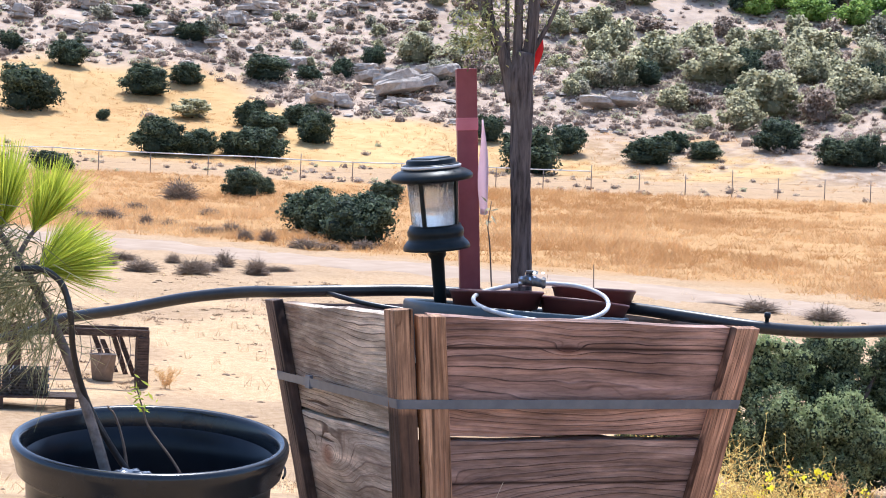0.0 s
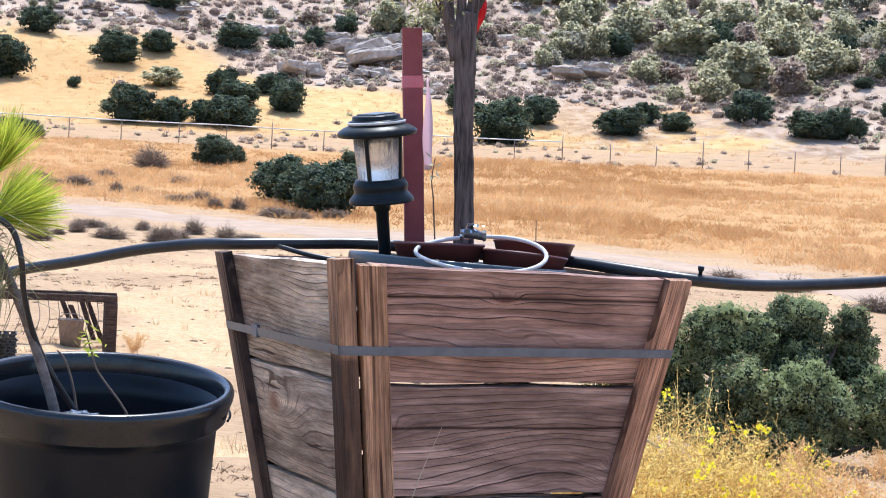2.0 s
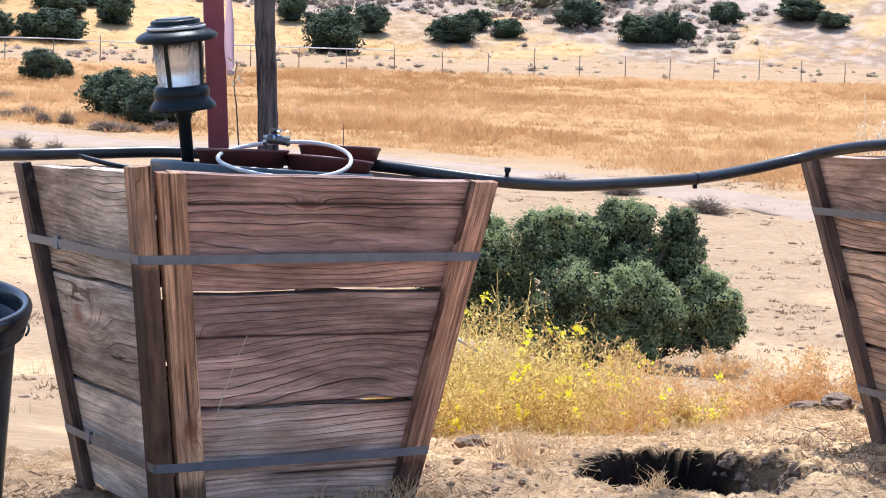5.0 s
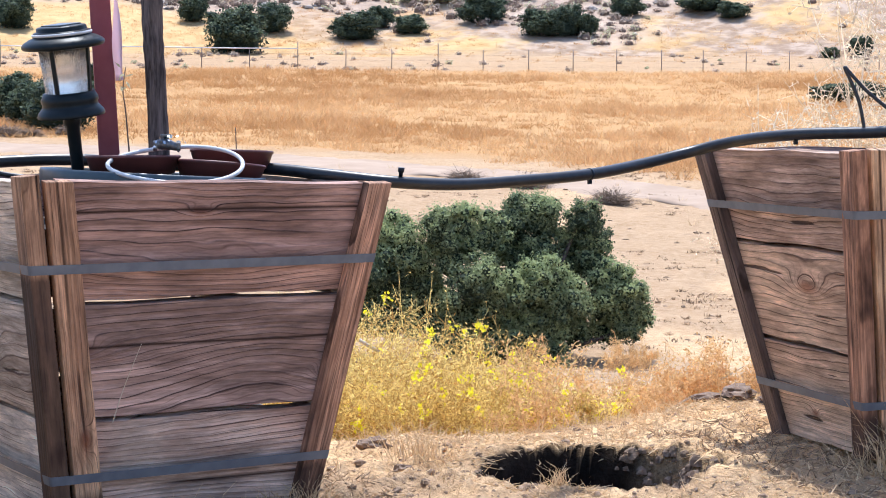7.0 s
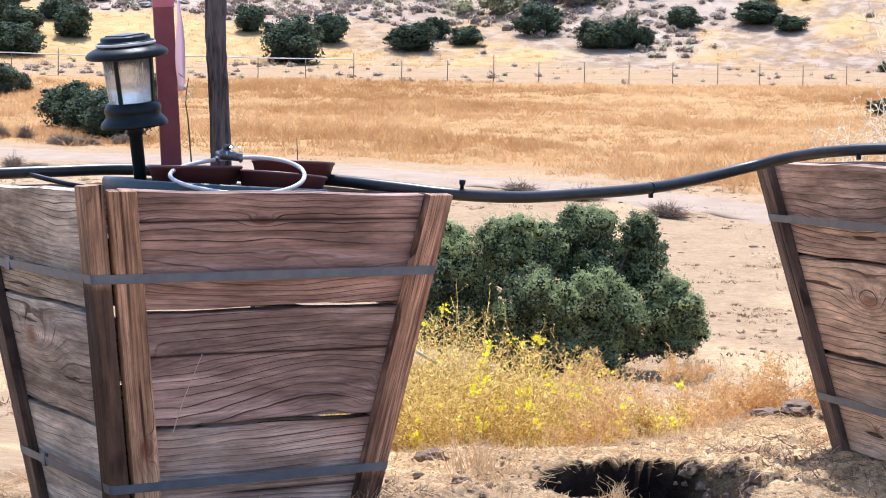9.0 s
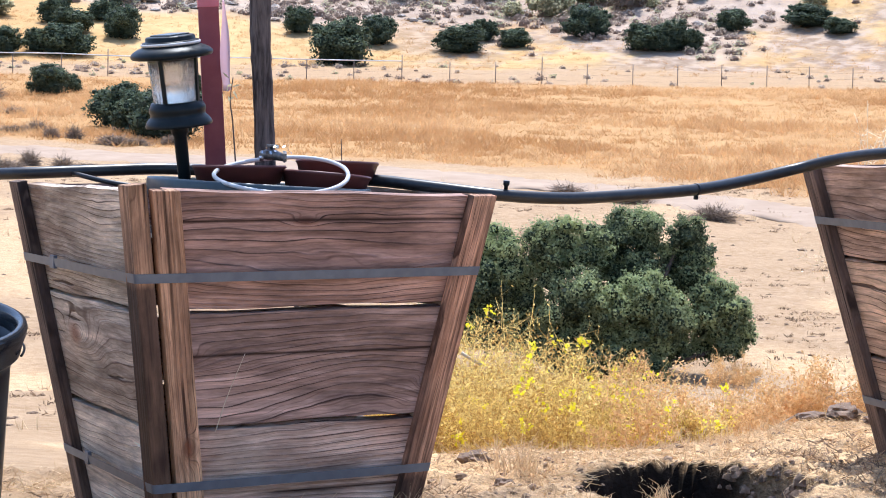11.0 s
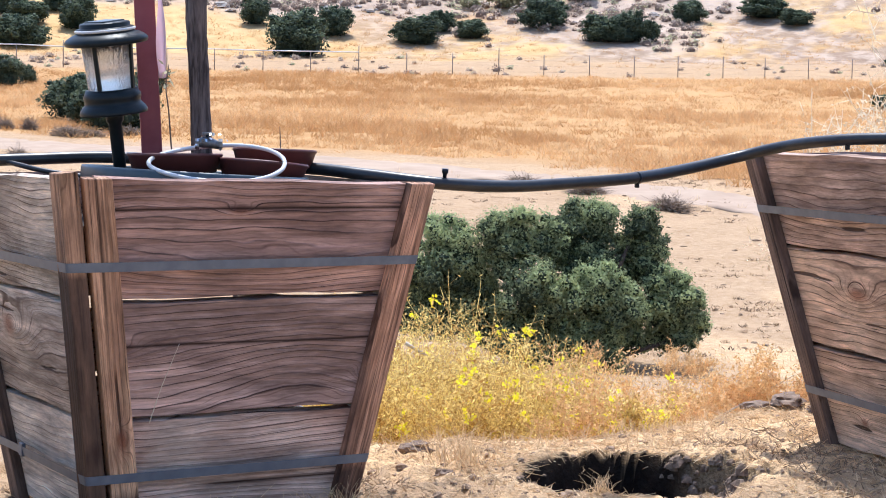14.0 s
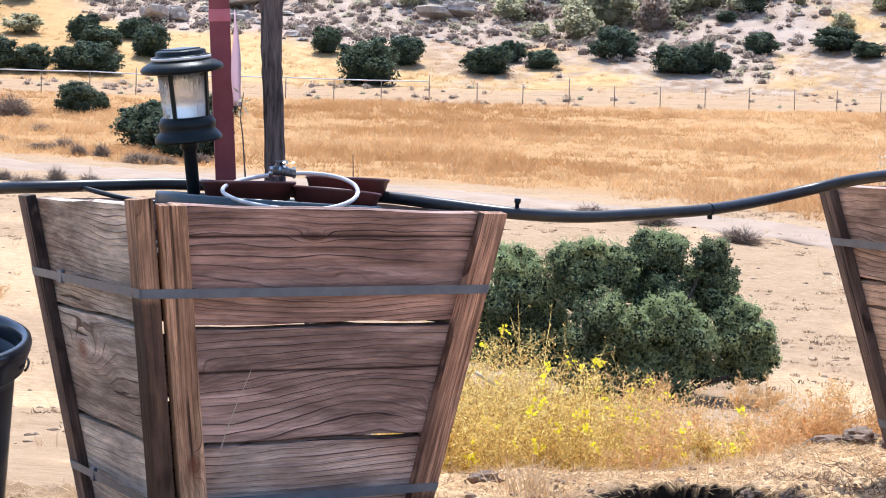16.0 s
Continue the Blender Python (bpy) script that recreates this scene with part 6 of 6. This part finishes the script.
whole("dry_stick", tube_mesh("dry_stick", [(1.048, 1.010, 0.162), (1.089, 0.984, 0.133)], [0.0045, 0.0035], M_PALE, 7, True, 1), "short pale dead stick lying among the weeds", "stick")
whole("dry_stick", tube_mesh("dry_stick", [(1.549, 0.468, 0.019), (1.816, 0.501, 0.105)], [0.0028, 0.0016], M_PALE, 7, True, 1), "long thin bleached stalk leaning out of the weeds", "stick")


def soil_crumbs():
    """Dark crumbled spoil in the burrow and along its rim."""
    rng = np.random.default_rng(91)
    verts, faces = [], []
    for k in range(2600):
        u, v = rng.uniform(-0.24, 0.26), rng.uniform(-0.31, 0.28)
        if u < 0.02:
            continue
        x, y = PIT[0] + 0.788 * u + 0.616 * v, PIT[1] - 0.616 * u + 0.788 * v
        q = float(pit_reach(np.array(x), np.array(y)))
        if q > 1.0:
            continue
        z, w, b = float(land(x, y)), rng.uniform(0.003, 0.010) * (1.8 if rng.random() < 0.12 else 1), len(verts)
        for lift, grow in ((-0.4, 1.0), (0.45, 0.9), (0.95, 0.4)):
            for j in range(6):
                p, t = w * grow * rng.uniform(0.7, 1.3), math.pi * j / 3
                verts.append((x + p * math.cos(t), y + p * math.sin(t), z + w * lift * rng.uniform(0.8, 1.2)))
        for i in (0, 6):
            faces += [(b + i + j, b + i + (j + 1) % 6, b + i + 6 + (j + 1) % 6, b + i + 6 + j) for j in range(6)]
        faces.append(tuple(b + 12 + j for j in range(6)))
    whole("soil_crumbs", mesh_from("soil_crumbs", verts, faces, M_SPOIL), "dark crumbled soil spilling into the dug hole", "soil", kind="stuff")


def rim_straw():
    """Dead grass hanging over the burrow's far lip."""
    rng = np.random.default_rng(63)
    n = 6000
    x, y = PIT[0] + rng.uniform(-0.32, 0.32, n), PIT[1] + rng.uniform(-0.32, 0.32, n)
    q = pit_reach(x, y)
    far = (x - PIT[0]) * 0.616 + (y - PIT[1]) * 0.788
    keep = (q > 0.98) & (q < 1.16) & (far > 0.02)
    x, y = x[keep], y[keep]
    base = np.stack([x, y, land(x, y) + 0.004], -1)
    inward = np.stack([PIT[0] - x, PIT[1] - y, 0 * x], -1)
    inward /= np.linalg.norm(inward, axis=1, keepdims=True)
    tip = base + (inward * 0.9 + rng.normal(size=base.shape) * (0.6, 0.6, 0.25) + (0, 0, -0.15)) * rng.uniform(0.008, 0.026, (len(x), 1))
    whole("rim_straw", quad_mesh("rim_straw", blades(base, tip, rng.uniform(0.0006, 0.0016, len(x))), M_STRAW), "pale dead grass hanging over the hole's edge", "straw", kind="stuff")


M_SPOIL = speckled("crumbled_spoil", (0.12, 0.078, 0.052), (0.42, 0.295, 0.20), 70, 0.95, 0.8, 0.004)
soil_crumbs()
rim_straw()


def grass_tuft(x, y, count, height, spread, seed, label):
    rng = np.random.default_rng(seed)
    base = np.array((x, y, float(land(x, y)) - 0.004)) + rng.normal(size=(count, 3)) * (spread, spread, 0)
    d = rng.normal(size=(count, 3)) * (0.42, 0.42, 0.1) + (0, 0, 1)
    mid = base + d * height * rng.uniform(0.35, 0.6, (count, 1))
    tip = mid + (d * (1.3, 1.3, 0.5) + rng.normal(size=(count, 3)) * 0.25) * height * rng.uniform(0.2, 0.5, (count, 1))
    w = rng.uniform(0.0007, 0.0014, count)
    q = np.concatenate([blades(base, mid, w), blades(mid, tip, w * 0.5)])
    whole("grass_tuft", quad_mesh("grass_tuft", q, M_STRAW), label, "grass tuft", None, "dead grass tufts", "stuff")


for k, (x, y, n, h, sp) in enumerate([(0.17, -0.262, 60, 0.085, 0.02), (0.10, -0.275, 45, 0.07, 0.03), (-0.02, -0.33, 70, 0.075, 0.035), (0.600, -0.385, 46, 0.046, 0.009), (0.570, 0.01, 150, 0.080, 0.032),
                                      (0.58, 0.16, 60, 0.05, 0.03), (1.13, -0.66, 80, 0.15, 0.018), (1.20, -0.70, 70, 0.13, 0.025), (1.09, -0.62, 50, 0.09, 0.03), (0.50, -0.20, 40, 0.035, 0.04), (1.10, 0.15, 70, 0.06, 0.05), (1.30, 0.22, 70, 0.06, 0.06)]):
    grass_tuft(x, y, n, h, sp, 500 + k, "tuft of dead straw-coloured grass on the bank")


def litter(cx, cy, turn, where):
    """Matted dark straw and crumbs heaped against the foot of a box."""
    rng = np.random.default_rng(77)
    n = 5200
    u, v = rng.uniform(-0.46, 0.38, n), rng.uniform(-0.46, 0.30, n)
    far = np.maximum(np.abs(u), np.abs(v))
    keep = (far > 0.195) & (far < 0.40)
    u, v = u[keep], v[keep]
    c, d = math.cos(radians(turn)), math.sin(radians(turn))
    x, y = cx + u * c - v * d, cy + u * d + v * c
    b = np.stack([x, y, land(x, y) + 0.004], -1)
    t = b + rng.normal(size=b.shape) * (0.013, 0.013, 0.006) + (0, 0, 0.006)
    whole("straw_litter", quad_mesh("straw_litter", blades(b, t, rng.uniform(0.0008, 0.0018, len(b))), M_LITTER), where, "straw", kind="stuff")


M_LITTER = leafy("brown_litter", (0.20, 0.135, 0.085), (0.56, 0.40, 0.245), None, 0.2, 0.9)
litter(0.0, 0.0, 0.0, "matted brown straw litter at the box foot")
litter(1.369, -0.449, -11.3, "matted brown straw litter in the second box's shade")


def bank_clods():
    for k, (x, y, w, h, m) in enumerate([(0.56, 0.15, 0.034, 0.016, 1), (1.475, 0.139, 0.05, 0.016, 1), (1.50, 0.05, 0.045, 0.014, 1), (1.43, 0.17, 0.04, 0.012, 1), (0.50, -0.05, 0.02, 0.014, 1), (0.60, -0.30, 0.022, 0.015, 0)]):
        bm = bmesh.new()
        bmesh.ops.create_icosphere(bm, subdivisions=3, radius=1.0)
        for v in bm.verts:
            c = v.co * (1 + 0.45 * noise.noise(v.co * 1.6 + Vector((k * 5.0, 0, 0))) + 0.35 * noise.noise(v.co * 4.5 + Vector((0, k, 0))) + 0.2 * noise.noise(v.co * 11 + Vector((0, k, 0))))
            v.co = Vector((c.x * w, c.y * w * 0.7, c.z * h))
        me = bpy.data.meshes.new("earth_clod")
        bm.to_mesh(me)
        bm.free()
        me.materials.append(M_SOILCLOD if m else M_CLOD)
        whole("earth_clod", me, "dark crumbling earth clod on the bank" if m else "pale crumbling earth clod on the bank", "earth clod", Matrix.Translation((x, y, float(land(x, y)) + h * 0.35)) @ pose(0, 0, 0, 0, 0, 40 * k), "earth clods")


M_SOILCLOD = speckled("dark_earth_clod", (0.15, 0.10, 0.070), (0.33, 0.235, 0.165), 60, 0.95, 0.8, 0.004)
bank_clods()


# ---- the far fence ----
def fence():
    t = thing("chain_link_fence", "low galvanised chain-link fence along the foot of the hill", "fence", pose(0, 0, 0))
    azs = [8.4, 9.66, 10.92, 12.18, 13.44, 14.7, 15.96, 17.37, 18.95, 20.25, 21.5, 22.94, 24.3, 25.6, 26.93, 28.24, 29.57, 30.9, 32.17, 33.45, 34.7, 35.96, 37.19, 38.39, 39.62, 40.76, 41.93, 43.1, 44.3, 45.5, 46.7, 47.9]
    feet = [Vector(on(a, 125 + 0.4 * math.sin(a))) for a in azs]
    for k, f in enumerate(feet):
        h = 1.62 if azs[k] in (21.5, 33.45, 29.57) else 1.28
        part("fence_post", tube_mesh("fence_post", [tuple(f + Vector((0, 0, -0.1))), tuple(f + Vector((0, 0, h)))], 0.030, M_RUST, 6, True, 1), t)
    for a, b in zip(feet, feet[1:]):
        k = feet.index(a)
        if azs[k] < 29:
            part("top_rail", tube_mesh("top_rail", [tuple(a + Vector((0, 0, 1.24))), tuple(b + Vector((0, 0, 1.24)))], 0.032, M_STEEL, 6, True, 1), t, "pale steel rail")
        for h in (0.25, 0.6, 0.95, 1.22):
            part("wire", tube_mesh("wire", [tuple(a + Vector((0, 0, h))), tuple((a + b) / 2 + Vector((0, 0, h - 0.03))), tuple(b + Vector((0, 0, h)))], 0.0035, M_RUST, 4, False, 1), t)


M_RUST = speckled("rusty_steel", (0.20, 0.155, 0.13), (0.32, 0.25, 0.21), 12, 0.85, 0.2, 0.002)
fence()


# ---- odds and ends in the hollow ----
def work_bench():
    a, b = Vector((4.640, 22.60, 0)), Vector((6.300, 22.10, 0))
    x0, y0 = b.x, b.y
    d = (b - a).normalized()
    nrm = Vector((-d.y, d.x, 0))
    gz = float(land(x0, y0)) - 0.02
    t = thing("timber_frame", "dark weathered timber frame table hung with chicken wire", "timber frame", Matrix.Translation((0, 0, 0)))
    top = gz + 0.72
    box = lambda p, q, w, h: [tuple(p + s * nrm * w + Vector((0, 0, z * h))) for s, z in ((-1, -1), (1, -1), (1, 1), (-1, 1))] + [tuple(q + s * nrm * w + Vector((0, 0, z * h))) for s, z in ((-1, -1), (1, -1), (1, 1), (-1, 1))]
    for depth in (0.0, 0.75):
        o = nrm * depth
        part("beam", block(box(a - d * 0.6 + o + Vector((0, 0, top)), b + d * 0.08 + o + Vector((0, 0, top)), 0.04, 0.045), 0.006), t, "", None, M_DARKWOOD)
        for s in (-0.30, 1.0):
            p = a + (b - a) * s + o
            if depth == 0.0 and s < 0:
                p = a + (b - a) * 0.08 + o
            g = float(land(p.x, p.y)) - 0.03
            c = [(p.x + u * 0.075, p.y + v * 0.055, z) for z in (g, top - 0.045) for u, v in ((-1, -1), (1, -1), (1, 1), (-1, 1))]
            part("leg", block(c, 0.006), t, "", None, M_DARKWOOD)
    # sagging wire mesh below the beam
    for k in range(13):
        p = a + (b - a) * (0.12 + 0.85 * k / 12)
        part("mesh_wire", tube_mesh("mesh_wire", [tuple(p + Vector((0, 0, top - 0.04))), tuple(p + d * 0.03 + Vector((0, 0, top - 0.28))), tuple(p - d * 0.05 + Vector((0, 0, top - 0.5)))], 0.005, M_RUST, 5, True, 3), t)
    # planks leaning in a heap behind the right end
    for k in range(4):
        p = b + nrm * (0.9 + 0.12 * k) - d * (0.05 + 0.11 * k) + Vector((0, 0, gz + 0.02))
        q = p + Vector((0, 0, 0.62 + 0.10 * math.sin(k * 2.0))) - d * 0.25 + nrm * 0.1
        w = 0.035
        c = [tuple(e + u * d * w + v * nrm * 0.012) for e in (p, q) for u, v in ((-1, -1), (1, -1), (1, 1), (-1, 1))]
        part("leaning_plank", block(c, 0.003), t, "", None, M_DARKWOOD)


M_DARKWOOD = wood("dark_weathered_timber", (0.12, 0.075, 0.055), (0.09, 0.055, 0.04), (0.03, 0.02, 0.015), 14)
work_bench()


def bucket():
    x, y = polar(16.15, 27.0)
    z = float(land(x, y))
    t = thing("bucket", "dented grey metal bucket beside the timber frame", "bucket", Matrix.Translation((x, y, z)))
    part("wall", turned("wall", [(0.0, 0.0), (0.13, 0.0), (0.17, 0.33), (0.178, 0.335), (0.17, 0.34), (0.163, 0.33), (0.125, 0.01), (0.0, 0.01)], M_RUST, 28), t)
    part("handle", tube_mesh("handle", [(0.17 * math.cos(a), 0.03, 0.32 + 0.09 * math.sin(a)) for a in np.linspace(0, math.pi, 9)], 0.005, M_RUST, 6), t)


bucket()


# black tray plastic, greyed in its colour to look sunlit
M_SUNLIT_BLACK = speckled("sunlit_black_plastic", (0.035, 0.033, 0.032), (0.12, 0.11, 0.10), 25, 0.7, 0.1, 0.002)


def tray_stack():
    """Black plug trays nested in piles on a pallet."""
    x0, y0 = polar(13.4, 24.0)
    z0 = float(land(x0, y0))
    d, w = Vector((math.cos(radians(13.4)), -math.sin(radians(13.4)), 0)), Vector((math.sin(radians(13.4)), math.cos(radians(13.4)), 0))
    o = Vector((x0, y0, z0))
    t = thing("pallet", "weathered wooden pallet carrying black plug trays", "pallet", Matrix.Translation((0, 0, 0)))
    for k in range(5):
        p = o + w * (0.15 * k)
        c = [tuple(p + d * u + w * v + Vector((0, 0, z))) for z in (0.13, 0.155) for u, v in ((-0.9, -0.05), (0.9, -0.05), (0.9, 0.05), (-0.9, 0.05))]
        part("slat", block(c, 0.004), t, "", None, M_DARKWOOD)
    for u0 in (-0.8, 0.0, 0.8):
        c = [tuple(o + d * (u0 + u) + w * v + Vector((0, 0, z))) for z in (-0.05, 0.13) for u, v in ((-0.04, -0.04), (0.04, -0.04), (0.04, 0.66), (-0.04, 0.66))]
        part("bearer", block(c, 0.004), t, "", None, M_DARKWOOD)
    first = None
    for s in range(3):
        for k in range(9):
            p = o + d * (-0.55 + 0.44 * s + 0.015 * math.sin(k * 3 + s)) + w * (0.28 + 0.01 * math.cos(k * 5)) + Vector((0, 0, 0.16 + 0.034 * k))
            m = Matrix.Translation(p) @ pose(0, 0, 0, 0, 0, -13.4 + 2 * math.sin(k * 2 + s))
            if first is None:
                bm = bmesh.new()
                for i in range(5):
                    for j in range(6):
                        cx, cy = -0.165 + 0.0825 * i, -0.2 + 0.08 * j
                        r = bmesh.ops.create_cone(bm, cap_ends=False, segments=6, radius1=0.022, radius2=0.036, depth=0.05)
                        bmesh.ops.translate(bm, verts=r["verts"], vec=(cx, cy, 0.0))
                for (x1, x2, y1, y2) in ((-0.21, 0.21, -0.25, -0.238), (-0.21, 0.21, 0.238, 0.25), (-0.21, -0.198, -0.24, 0.24), (0.198, 0.21, -0.24, 0.24)):
                    b2 = block([(x, y, z) for z in (0.018, 0.026) for x, y in ((x1, y1), (x2, y1), (x2, y2), (x1, y2))], 0)
                    me = bpy.data.meshes.new("rim")
                    b2.to_mesh(me)
                    b2.free()
                    bm.from_mesh(me)
                    bpy.data.meshes.remove(me)
                me = bpy.data.meshes.new("plug_tray")
                bm.to_mesh(me)
                bm.free()
                me.materials.append(M_SUNLIT_BLACK)
                first = whole("plug_tray", me, "black plastic plug tray nested in a pile", "plug tray", m, "piled plug trays")
            else:
                copy_thing(first, m)


tray_stack()
